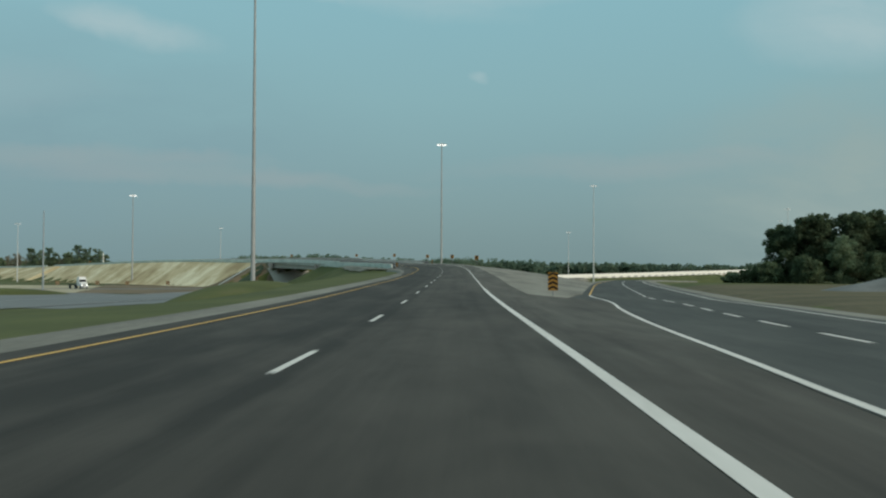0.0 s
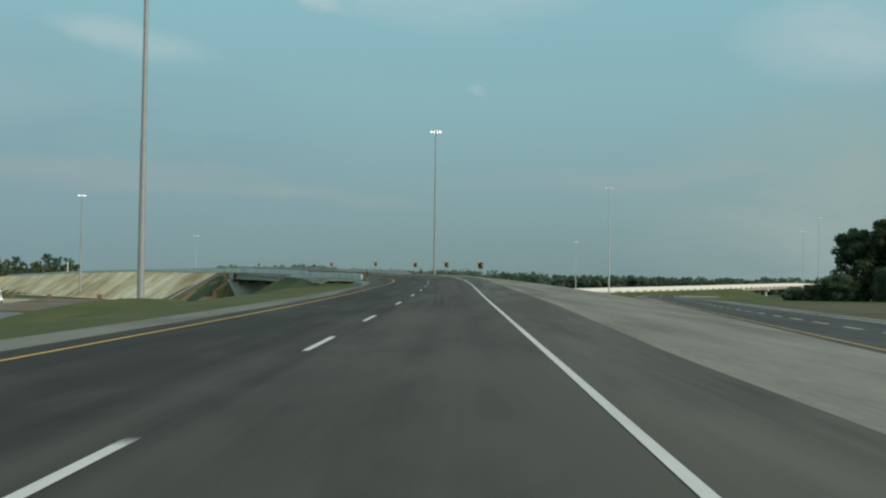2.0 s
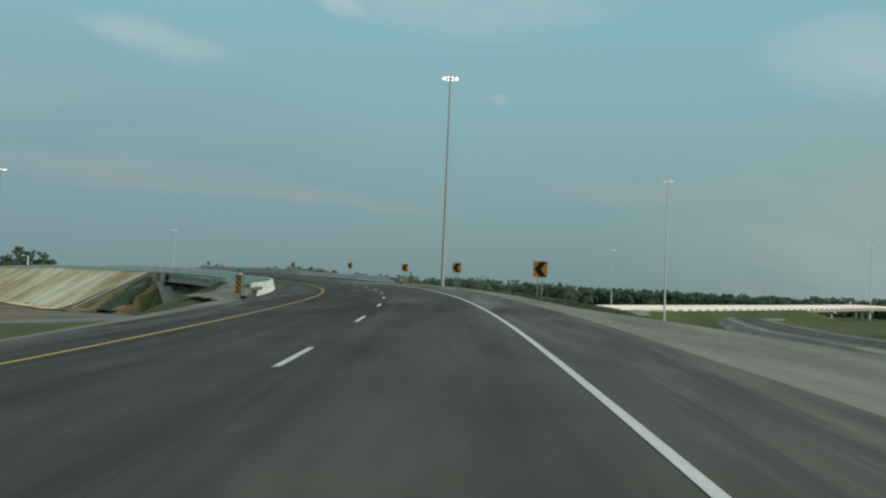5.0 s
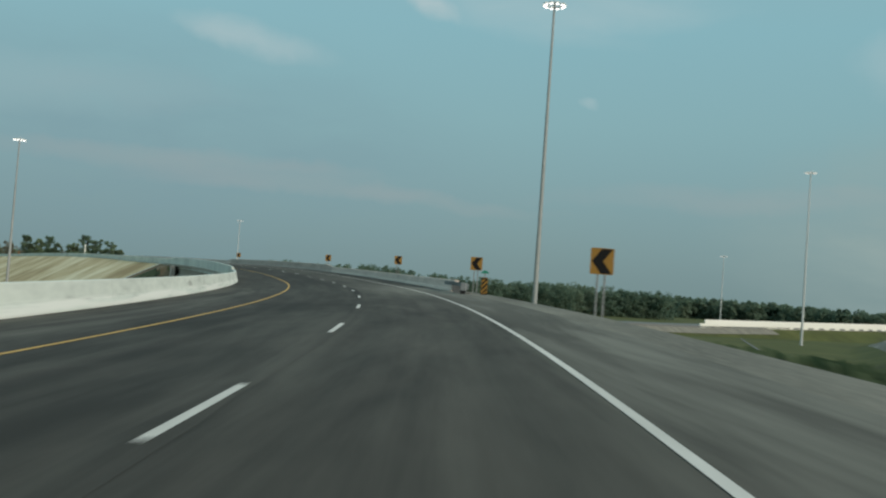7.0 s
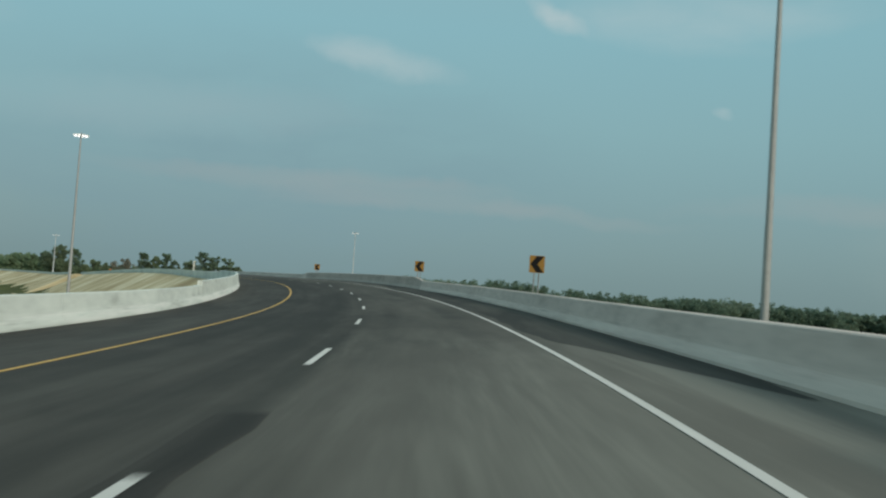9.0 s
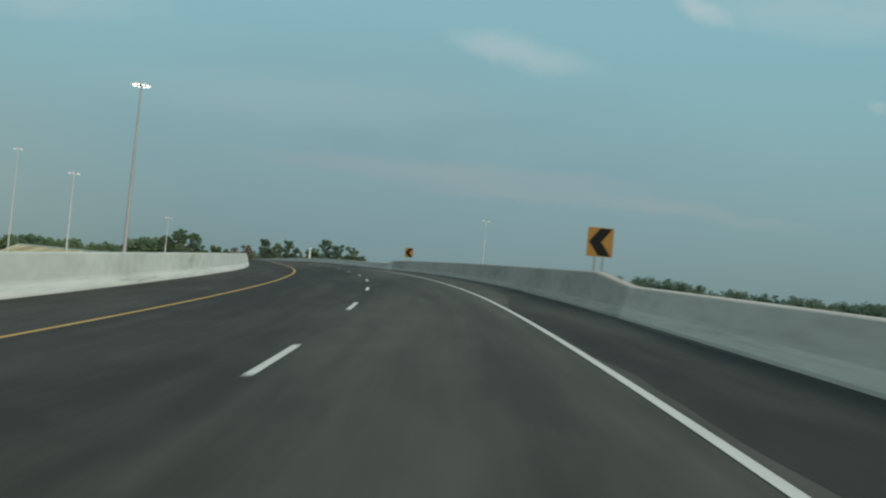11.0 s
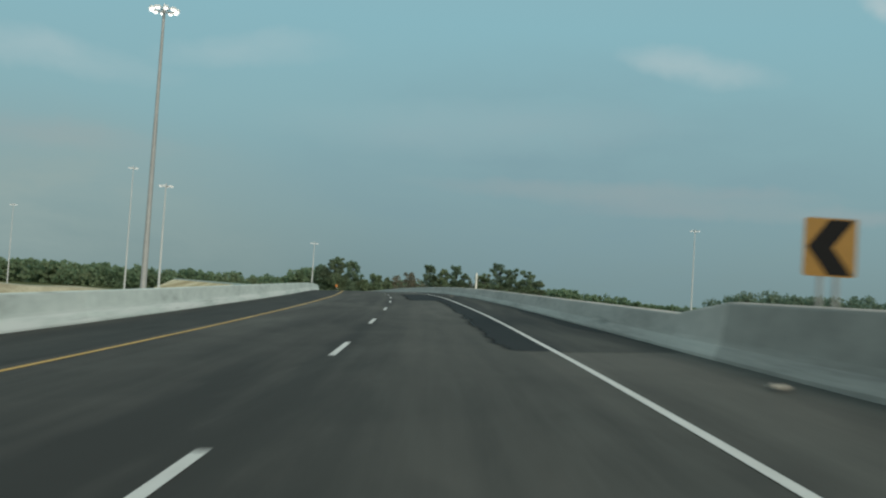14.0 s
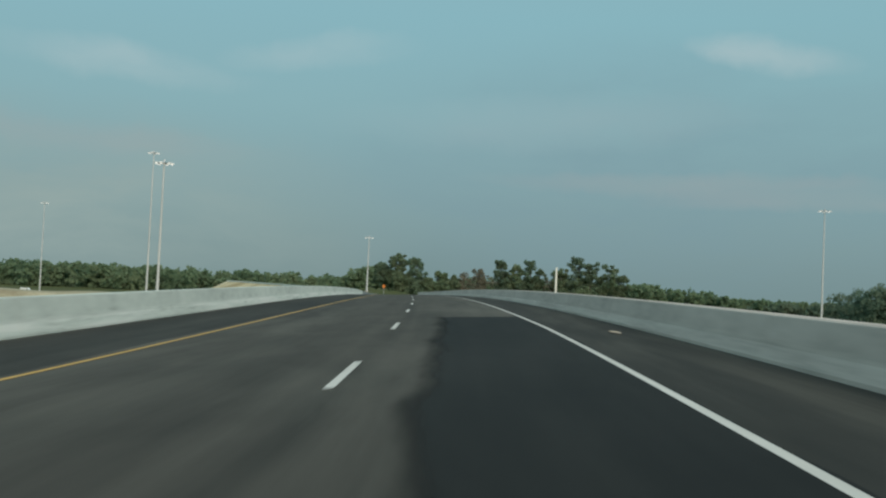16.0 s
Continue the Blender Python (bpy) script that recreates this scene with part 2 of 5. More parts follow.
    if dusty_to:
        outer = calc("MULTIPLY", span(axes.outputs["X"], -0.3, 0.7, 0.0, 0.9), calc("MULTIPLY", span(axes.outputs["Y"], 203.0, 230.0, 0.0, 1.0), span(axes.outputs["Y"], dusty_to, dusty_to + 10.0, 1.0, 0.0)))
        veil = calc("MAXIMUM", veil, calc("MULTIPLY", outer, calc("ADD", calc("MULTIPLY", drifts, 0.55), 0.35)))
    nt.links.new(veil, mix.inputs[0])
    nt.links.new(cr.outputs[0], mix.inputs[6])
    mix.inputs[7].default_value = (*dust_colour, 1)
    nt.links.new(mix.outputs[2], b.inputs["Base Color"])
    bp = nt.nodes.new("ShaderNodeBump")
    bp.inputs["Strength"].default_value, bp.inputs["Distance"].default_value = 0.25, 0.01
    nt.links.new(noise_at(60.0, 60.0, 2.0), bp.inputs["Height"])
    nt.links.new(bp.outputs[0], b.inputs["Normal"])
    if fade:
        # the patch thins out towards its left edge
        thin = span(calc("ADD", axes.outputs["X"], calc("MULTIPLY", calc("SUBTRACT", noise_at(0.8, 0.22, 4.0, 0.6, 31.0), 0.5), 0.9)), fade[0], fade[1], 0.0, 1.0)
        clear, mx = nt.nodes.new("ShaderNodeBsdfTransparent"), nt.nodes.new("ShaderNodeMixShader")
        nt.links.new(thin, mx.inputs[0])
        nt.links.new(clear.outputs[0], mx.inputs[1])
        nt.links.new(b.outputs[0], mx.inputs[2])
        nt.links.new(mx.outputs[0], nt.nodes["Material Output"].inputs[0])
    return m


ASPHALT = pavement("asphalt", (0.0345, 0.0292, 0.0235), (0.0985, 0.0840, 0.069), (0.225, 0.208, 0.172), dusty_to=258.0)
ASPHALT_BRANCH = pavement("branch_asphalt", (0.046, 0.045, 0.04), (0.092, 0.089, 0.079), (0.19, 0.18, 0.155), lanes=0.08, dust=0.7)
ASPHALT_DARK = pavement("fresh_asphalt", (0.009, 0.0087, 0.0076), (0.026, 0.0248, 0.0212), (0.08, 0.074, 0.062), lanes=0.05, dust=0.3)
ASPHALT_OLD = material("pale_asphalt", [(0.15, 0.155, 0.15), (0.21, 0.21, 0.20)], coords="Object", blotch=0.25, blotch_scale=0.05, fine=6, roughness=0.9)
GRAVEL = material("gravel", [(0.132, 0.120, 0.098), (0.22, 0.20, 0.163), (0.30, 0.275, 0.225)], coords="UV", stretch=(1, 0.18, 1), blotch=0.42, blotch_scale=0.32, fine=10,
                  roughness=0.95, bump=0.5, bump_scale=25)
ASPHALT_MID = pavement("dusty_fresh_asphalt", (0.022, 0.0198, 0.0163), (0.054, 0.0480, 0.0395), (0.15, 0.134, 0.108), lanes=0.03, dust=0.4)
ASPHALT_TYRE = pavement("tyre_marked_asphalt", (0.0320, 0.0272, 0.0219), (0.094, 0.0803, 0.0660), (0.225, 0.208, 0.172))
ASPHALT_PATCH = pavement("patch_asphalt", (0.009, 0.0085, 0.0076), (0.026, 0.0242, 0.0212), (0.08, 0.073, 0.062), lanes=0.05, dust=0.3, fade=(-2.62, -2.12))
ASPHALT_STRIP = pavement("strip_asphalt", (0.009, 0.0085, 0.0076), (0.026, 0.0242, 0.0212), (0.08, 0.073, 0.062), lanes=0.05, dust=0.3, fade=(-0.98, -0.70))
PAINT_WHITE = material("white_paint", [(0.60, 0.55, 0.49), (0.80, 0.735, 0.67)], coords="UV", stretch=(1, 0.2, 1), blotch=0.3, blotch_scale=0.8, fine=10, roughness=0.7)
PAINT_YELLOW = material("yellow_paint", [(0.56, 0.315, 0.075), (0.76, 0.445, 0.12)], coords="UV", stretch=(1, 0.2, 1), blotch=0.25, blotch_scale=0.8, fine=10, roughness=0.7)
CONCRETE = material("grey_concrete_parapet", [(0.335, 0.280, 0.240), (0.455, 0.380, 0.328), (0.56, 0.472, 0.408)], coords="UV", stretch=(0.5, 0.12, 1), blotch=0.32, blotch_scale=1.4, fine=9, roughness=0.85,
                    bump=0.12, bump_scale=25, vary=0.10)
CONCRETE_SHOULDER = material("weathered_barrier_concrete", [(0.435, 0.362, 0.312), (0.585, 0.49, 0.425), (0.69, 0.58, 0.505)], coords="UV", stretch=(0.5, 0.12, 1), blotch=0.30, blotch_scale=1.4, fine=9,
                             roughness=0.85, bump=0.12, bump_scale=25, vary=0.10)
CONCRETE_PALE = material("pale_concrete", [(0.44, 0.455, 0.405), (0.61, 0.635, 0.575), (0.70, 0.725, 0.655), (0.78, 0.79, 0.72)], coords="UV", stretch=(0.5, 0.12, 1), blotch=0.30, blotch_scale=1.4, fine=9, roughness=0.85,
                         bump=0.12, bump_scale=25, vary=0.08)
CONCRETE_GREY = material("grey_concrete", [(0.33, 0.30, 0.25), (0.45, 0.415, 0.35)], coords="Object", blotch=0.25, blotch_scale=0.3, fine=4, roughness=0.85, bump=0.1)
CONCRETE_WHITE = material("bright_concrete", [(0.76, 0.735, 0.66), (0.84, 0.815, 0.74)], coords="Object", blotch=0.2, blotch_scale=0.1, fine=2, roughness=0.85)
STEEL_DULL = material("weathered_steel", [(0.17, 0.18, 0.18), (0.27, 0.28, 0.28)], coords="Object", blotch=0.25, blotch_scale=0.6, fine=6, roughness=0.6, metallic=0.4)
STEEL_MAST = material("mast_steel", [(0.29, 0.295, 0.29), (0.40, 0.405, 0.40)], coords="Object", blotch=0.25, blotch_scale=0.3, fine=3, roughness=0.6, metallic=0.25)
STEEL_MID = material("crash_box_steel", [(0.17, 0.18, 0.18), (0.25, 0.26, 0.26)], coords="Object", blotch=0.25, blotch_scale=0.8, fine=6, roughness=0.6, metallic=0.2)
POST_DARK = material("weathered_post", [(0.085, 0.09, 0.09), (0.14, 0.145, 0.145)], coords="Object", blotch=0.25, blotch_scale=0.8, fine=6, roughness=0.8)
STEEL = material("galvanised_steel", [(0.32, 0.34, 0.35), (0.46, 0.48, 0.49)], coords="Object", blotch=0.2, blotch_scale=0.6, fine=6, roughness=0.45, metallic=0.6)
RUBBER = material("black_rubber", [(0.015, 0.015, 0.016), (0.03, 0.03, 0.03)], roughness=0.8)
GRASS = material("grass", [(0.058, 0.060, 0.017), (0.076, 0.082, 0.021), (0.094, 0.101, 0.025), (0.125, 0.112, 0.042)], coords="Object", blotch=0.36, blotch_scale=0.10, fine=5.0, roughness=0.95,
                 bump=0.2, bump_scale=9)
# brighter, yellower grass: sunlight on the outer slope is put into the colour
MEADOW = material("sunlit_grass", [(0.085, 0.092, 0.022), (0.125, 0.142, 0.030), (0.155, 0.172, 0.036), (0.19, 0.178, 0.06)], coords="Object", blotch=0.4, blotch_scale=0.07, fine=4.0, roughness=0.95,
                  bump=0.2, bump_scale=9)
BLADES = material("grass_blades", [(0.07, 0.076, 0.021), (0.092, 0.10, 0.026), (0.12, 0.11, 0.042)], coords="Object", blotch=0.4, blotch_scale=0.15, fine=1, roughness=0.95, translucent=0.6)
SAND = material("bare_subsoil", [(0.36, 0.26, 0.135), (0.55, 0.43, 0.25), (0.78, 0.67, 0.46)], coords="UV", stretch=(0.05, 0.17, 1), turn=46, blotch=0.5, blotch_scale=0.5, fine=1.7,
                roughness=0.95, bump=0.2, bump_scale=8)
SAND_FLAT = material("pale_sand", [(0.30, 0.24, 0.15), (0.42, 0.35, 0.23), (0.56, 0.48, 0.33)], coords="Object", blotch=0.42, blotch_scale=0.07, fine=1.2, roughness=0.95, bump=0.3, bump_scale=6)
DIRT = material("dusty_dirt", [(0.13, 0.115, 0.085), (0.20, 0.18, 0.14), (0.27, 0.245, 0.19)], coords="Object", blotch=0.4, blotch_scale=0.15, fine=2, roughness=0.95, bump=0.4, bump_scale=8)
EARTH = material("brown_earth", [(0.115, 0.080, 0.044), (0.175, 0.125, 0.074), (0.235, 0.172, 0.108)], coords="Object", blotch=0.4, blotch_scale=0.10, fine=1.5, roughness=0.95, bump=0.4, bump_scale=6)
EARTH_GRASSY = material("grassy_earth", [(0.075, 0.062, 0.030), (0.115, 0.092, 0.046), (0.15, 0.118, 0.066)], coords="Object", blotch=0.4, blotch_scale=0.10, fine=1.5, roughness=0.95, bump=0.4, bump_scale=6)
SIGN_YELLOW = material("sign_yellow", [(0.22, 0.112, 0.016), (0.28, 0.145, 0.021)], blotch=0.15, blotch_scale=1, roughness=0.55)
SIGN_BLACK = material("sign_black", [(0.008, 0.008, 0.008), (0.013, 0.013, 0.013)], roughness=0.7, specular=0.1)
SIGN_GREEN = material("sign_green", [(0.01, 0.16, 0.10), (0.015, 0.20, 0.13)], roughness=0.5)
SIGN_ORANGE = material("sign_orange", [(0.55, 0.16, 0.02), (0.62, 0.2, 0.03)], roughness=0.5)
WHITE = material("white_enamel", [(0.70, 0.70, 0.69), (0.78, 0.78, 0.77)], roughness=0.4)
LAMP_FAR = material("far_lamp_glass", [(0.8, 0.8, 0.78), (0.85, 0.85, 0.83)], roughness=0.2, emission=0.7)
# paler copy of the mast steel: sunlight on the far masts is in its colour
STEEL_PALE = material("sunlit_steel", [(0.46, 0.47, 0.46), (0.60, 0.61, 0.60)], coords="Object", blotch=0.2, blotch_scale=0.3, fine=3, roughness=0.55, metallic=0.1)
LAMP_GLASS = material("lamp_glass", [(0.8, 0.8, 0.78), (0.85, 0.85, 0.83)], roughness=0.2, emission=2.2)
BARK = material("bark", [(0.05, 0.04, 0.03), (0.10, 0.085, 0.065)], fine=12, roughness=0.95, bump=0.5)
LEAF_DARK = material("dark_leaves", [(0.066, 0.098, 0.054), (0.10, 0.136, 0.072), (0.14, 0.172, 0.088)], coords="Object", blotch=0.45, blotch_scale=0.12, fine=1, roughness=0.8, vary=0.35, translucent=0.45)
# distance haze is put into the light, mid, far and hazy leaf colours
LEAF_LIGHT = material("light_leaves", [(0.16, 0.22, 0.13), (0.22, 0.285, 0.168), (0.28, 0.325, 0.20)], coords="Object", blotch=0.4, blotch_scale=0.25, fine=1, roughness=0.8, vary=0.3, translucent=0.6)
LEAF_MID = material("mid_green_leaves", [(0.14, 0.205, 0.14), (0.19, 0.26, 0.17), (0.24, 0.30, 0.195)], coords="Object", blotch=0.4, blotch_scale=0.25, fine=1, roughness=0.8, vary=0.3, translucent=0.6)
LEAF_DRY = material("dry_leaves", [(0.27, 0.245, 0.18), (0.36, 0.325, 0.245)], coords="Object", blotch=0.4, blotch_scale=0.3, fine=1, roughness=0.9, translucent=0.6)
LEAF_FAR = material("haze_tinted_leaves", [(0.175, 0.25, 0.15), (0.225, 0.305, 0.18), (0.28, 0.345, 0.21)], coords="Object", blotch=0.5, blotch_scale=0.035, fine=0.25, roughness=0.9, translucent=0.6)
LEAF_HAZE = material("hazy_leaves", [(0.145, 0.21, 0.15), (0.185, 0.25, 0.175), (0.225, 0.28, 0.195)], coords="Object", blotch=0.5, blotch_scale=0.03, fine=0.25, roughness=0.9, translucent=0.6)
GRAVEL_PILE = material("gravel_heap", [(0.13, 0.13, 0.12), (0.21, 0.205, 0.19)], blotch=0.4, blotch_scale=0.2, fine=3, roughness=0.95, bump=0.6, bump_scale=6)
MESH_GREEN = material("green_silt_mat", [(0.025, 0.045, 0.03), (0.05, 0.075, 0.05)], blotch=0.3, blotch_scale=0.5, roughness=0.95)
GLASS_DARK = material("dark_glass", [(0.02, 0.025, 0.03), (0.03, 0.035, 0.04)], roughness=0.08, specular=0.6)


def weathered(m, wash, where, wash_colour=(0.80, 0.79, 0.73), scuff=0.5):
    """Adds a broken pale lime wash between two values of U and dark rubber scuffs to a barrier's concrete."""
    nt = m.node_tree
    b = nt.nodes["Principled BSDF"]
    colour = b.inputs["Base Color"].links[0].from_socket
    uv = nt.nodes.new("ShaderNodeUVMap")

    def patches(across, along, lo, hi, shift, gain):
        mp = nt.nodes.new("ShaderNodeMapping")
        mp.inputs["Scale"].default_value, mp.inputs["Location"].default_value = (across, along, 1), (shift, shift, 0)
        nt.links.new(uv.outputs[0], mp.inputs[0])
        t = nt.nodes.new("ShaderNodeTexNoise")
        t.inputs["Scale"].default_value, t.inputs["Detail"].default_value = 1.0, 5.0
        nt.links.new(mp.outputs[0], t.inputs["Vector"])
        r = nt.nodes.new("ShaderNodeMapRange")
        r.interpolation_type = "SMOOTHSTEP"
        nt.links.new(t.outputs["Fac"], r.inputs[0])
        for k, x in zip((1, 2, 3, 4), (lo, hi, 0.0, gain)):
            r.inputs[k].default_value = x
        return r.outputs[0]

    def blend(fac, below, above):
        mx = nt.nodes.new("ShaderNodeMix")
        mx.data_type = "RGBA"
        nt.links.new(fac, mx.inputs[0])
        nt.links.new(below, mx.inputs[6])
        mx.inputs[7].default_value = (*above, 1)
        return mx.outputs[2]

    if wash:
        axis = nt.nodes.new("ShaderNodeSeparateXYZ")
        nt.links.new(uv.outputs[0], axis.inputs[0])
        band = nt.nodes.new("ShaderNodeMapRange")
        band.interpolation_type = "SMOOTHSTEP"
        nt.links.new(axis.outputs["X"], band.inputs[0])
        for k, x in zip((1, 2, 3, 4), (where[0], where[1], 0.0, 1.0)):
            band.inputs[k].default_value = x
        both = nt.nodes.new("ShaderNodeMath")
        both.operation = "MULTIPLY"
        nt.links.new(band.outputs[0], both.inputs[0])
        nt.links.new(patches(0.9, 0.16, 0.40, 0.60, 3.0, wash), both.inputs[1])
        colour = blend(both.outputs[0], colour, wash_colour)
    colour = blend(patches(1.3, 0.22, 0.63, 0.76, 17.0, scuff), colour, (0.16, 0.15, 0.13))
    nt.links.new(colour, b.inputs["Base Color"])


weathered(CONCRETE_PALE, 0.9, (1.7, 2.3))
weathered(CONCRETE_SHOULDER, 0.3, (1.6, 0.9), (0.74, 0.66, 0.57))
weathered(CONCRETE, 0.0, (1.6, 0.9))


# ---- helpers of this scene ----
def mesh_from(name, verts, faces, mat, uvs=None):
    me = bpy.data.meshes.new(name)
    me.from_pydata([tuple(v) for v in verts], [], faces)
    if uvs is not None:
        layer = me.uv_layers.new(name="UVMap")
        idx = np.empty(len(me.loops), dtype=np.int32)
        me.loops.foreach_get("vertex_index", idx)
        layer.data.foreach_set("uv", np.asarray(uvs, dtype=np.float32)[idx].ravel())
    me.materials.append(mat)
    me.update()
    return me


def thing(name, x=0.0, y=0.0, z=0.0, turn=0.0, label="", category="", group="", kind=""):
    ob = new(name)
    ob.matrix_world = pose(x, y, z, 0, 0, turn)
    ob.empty_display_size = 0.2
    return tagged(ob, label, category, group, kind)


def part(name, bm, mat, parent, label=""):
    me = bpy.data.meshes.new(name)
    bm.to_mesh(me)
    bm.free()
    me.materials.append(mat)
    ob = new(name, me)
    ob.parent = parent
    return tagged(ob, label)


def part_mesh(name, me, parent, label=""):
    ob = new(name, me)
    ob.parent = parent
    return tagged(ob, label)


def box(bm, x0, x1, y0, y1, z0, z1, bevel=0.0):
    made = bmesh.ops.create_cube(bm, size=1.0, matrix=Matrix.Translation(((x0 + x1) / 2, (y0 + y1) / 2, (z0 + z1) / 2)) @ Matrix.Diagonal((x1 - x0, y1 - y0, z1 - z0, 1)))
    if bevel:
        edges = {e for v in made["verts"] for e in v.link_edges}
        bmesh.ops.bevel(bm, geom=list(edges), offset=bevel, segments=2, affect="EDGES", profile=0.5)
    return bm


def tube(bm, p, q, r0, r1, sides=10):
    p, q = Vector(p), Vector(q)
    d = q - p
    m = Matrix.Translation((p + q) / 2) @ d.to_track_quat("Z", "Y").to_matrix().to_4x4()
    bmesh.ops.create_cone(bm, cap_ends=True, segments=sides, radius1=r0, radius2=r1, depth=d.length, matrix=m)
    return bm


def stations(s0, s1, step=2.0):
    n = max(1, int(round((s1 - s0) / step)))
    return [s0 + (s1 - s0) * i / n for i in range(n + 1)]


def strip(name, line, columns, mat, across=None):
    """A ribbon: line gives the stations, columns the functions that turn a station into a point; metres in the UV map."""
    verts, uvs, faces = [], [], []
    n = len(columns)
    for s in line:
        pts = [c(s) for c in columns]
        w = 0.0
        for k, p in enumerate(pts):
            if k:
                w += (p - pts[k - 1]).length
            verts.append(p)
            uvs.append((across[k](s) if across else w + 3.3, s))
    for i in range(len(line) - 1):
        for k in range(n - 1):
            a = i * n + k
            faces.append((a, a + 1, a + n + 1, a + n))
    return mesh_from(name, verts, faces, mat, uvs)


def profile_run(name, line, place, outline, mat):
    """A closed outline of (across, up) swept along the stations, with both ends capped."""
    verts, faces, uvs = [], [], []
    n = len(outline)
    for s in line:
        w = 0.0
        for k, (a, h) in enumerate(outline):
            verts.append(place(s, a, h))
            uvs.append((w, s))
            w += 0.3
    for i in range(len(line) - 1):
        for k in range(n):
            a, b = i * n + k, i * n + (k + 1) % n
            faces.append((a, b, b + n, a + n))
    faces.append(tuple(range(n))[::-1])
    faces.append(tuple((len(line) - 1) * n + k for k in range(n)))
    return mesh_from(name, verts, faces, mat, uvs)


EYE = 1.12            # the driver's camera above the asphalt
# ---- the ramp: heading (degrees to the left of +y), grade and bank every 27 m ----
STEP = 27.0
HEAD = [0.0, -0.16, -0.37, -0.13, 0.16, 0.64, 1.88, 4.45, 8.03, 11.74, 15.3, 19.05, 22.96, 26.75, 30.19, 32.74, 34.39, 35.89, 36.89, 37.59, 38.09, 38.49, 38.89, 39.24, 39.59, 39.94, 40.29]
GRADE = [-0.25, 0.22, 0.65, 0.69, 0.92, 1.17, 1.08, 0.97, 0.88, 0.81, 0.89, 1.15, 1.18, 0.97, 0.66, 0.53, 0.59, 0.35, 0.05, -0.25, -0.45, -0.6, -0.65, -0.65, -0.65, -0.65, -0.65]
BANK = [0.0, 0.05, 0.56, 0.83, 1.19, 1.9, 3.02, 3.42, 3.76, 3.69, 3.69, 4.31, 4.09, 3.74, 3.6, 3.34, 3.25, 3.2, 2.8, 2.4, 2.2, 2.0, 2.0, 2.0, 2.0, 2.0, 2.0]
EDGE_S = [-80, 0, 12, 66, 90, 112, 182, 235, 262, 330, 355, 385, 405, 450, 470, 700]
EDGE_U = [1.65, 1.63, 1.65, 1.24, 1.28, 1.3, 1.46, 1.82, 1.92, 1.85, 1.96, 2.02, 2.05, 2.15, 2.2, 2.2]   # the solid white line beside the camera's lane


def smooth(knots, values, at):
    """Monotone-ish cubic through the knots (Catmull-Rom slopes)."""
    knots, values, at = np.asarray(knots, float), np.asarray(values, float), np.asarray(at, float)
    m = np.gradient(values, knots)
    i = np.clip(np.searchsorted(knots, at) - 1, 0, len(knots) - 2)
    h = knots[i + 1] - knots[i]
    t = np.clip((at - knots[i]) / h, 0, 1)
    return ((2 * t**3 - 3 * t**2 + 1) * values[i] + (t**3 - 2 * t**2 + t) * h * m[i]
            + (3 * t**2 - 2 * t**3) * values[i + 1] + (t**3 - t**2) * h * m[i + 1])


DS = 0.5
AT = np.arange(0, 680 + DS, DS)
KN = np.arange(len(HEAD)) * STEP
_h, _g = np.radians(smooth(KN, HEAD, AT)), np.radians(smooth(KN, GRADE, AT))
_mid = lambda a: (a[1:] + a[:-1]) / 2
RX = np.r_[0, np.cumsum(-np.sin(_mid(_h)) * DS)]
RY = np.r_[0, np.cumsum(np.cos(_mid(_h)) * DS)]
RZ = np.r_[0, np.cumsum(_mid(_g) * DS)] - EYE
RB = np.radians(smooth(KN, BANK, AT))


def ramp(s, u, dz=0.0):
    """A point of the ramp's surface: s metres along it, u metres to the right of the camera's line."""
    if s < 0:
        x, y, z, h, b = 0.0, s, -EYE - 0.0063 * s, 0.0, 0.0
    else:
        x, y, z, h, b = (float(np.interp(s, AT, a)) for a in (RX, RY, RZ, _h, RB))
    return Vector((x + u * math.cos(h), y + u * math.sin(h), z + u * math.tan(b) + dz))


def guide_edge(s):
    """The line along which the ramp was set out."""
    return float(smooth(EDGE_S, EDGE_U, s))


# small wander of the painted lines, every 14 m
DRIFT_S = [14.0 * k for k in range(34)] + [560.0]
DRIFT_WHITE = [-0.07, -0.03, -0.02, -0.01, -0.01, -0.02, -0.06, -0.08, -0.06, -0.02, 0.01, 0.03, 0.04, 0.01, -0.04, -0.09, -0.12, -0.10, -0.03, -0.01, -0.02, -0.03, -0.04, -0.04, -0.01, -0.04, -0.09, -0.08, -0.07, -0.12, -0.08, -0.08, -0.00, 0.11, 0.05]
DRIFT_YELLOW = [0.01, 0.06, 0.12, 0.16, 0.17, 0.15, 0.13, 0.11, 0.10, 0.07, 0.05, 0.04, 0.03, 0.04, 0.05, 0.08, 0.09, 0.09, 0.06, 0.02, 0.00, 0.00, 0.02, 0.04, 0.07, 0.10, 0.09, 0.06, -0.00, -0.06, -0.10, -0.12, -0.11, -0.09, -0.03]
DRIFT_LANE = [-0.11, -0.03, 0.05, 0.11, 0.10, 0.06, 0.03, 0.05, 0.10, 0.10, 0.08, 0.05, 0.03, 0.02, 0.05, 0.08, 0.11, 0.08, 0.06, 0.03, 0.02, 0.02, 0.03, 0.05, 0.06, 0.07, 0.06, 0.02, -0.01, -0.05, -0.04, 0.01, 0.07, 0.12, 0.05]


def white_edge(s):
    return guide_edge(s) + float(np.interp(s, DRIFT_S, DRIFT_WHITE))


def yellow_edge(s):
    return guide_edge(s) + float(np.interp(s, [-80, 420, 455, 700], [-7.46, -7.46, -7.2, -7.2]) + np.interp(s, DRIFT_S, DRIFT_YELLOW))


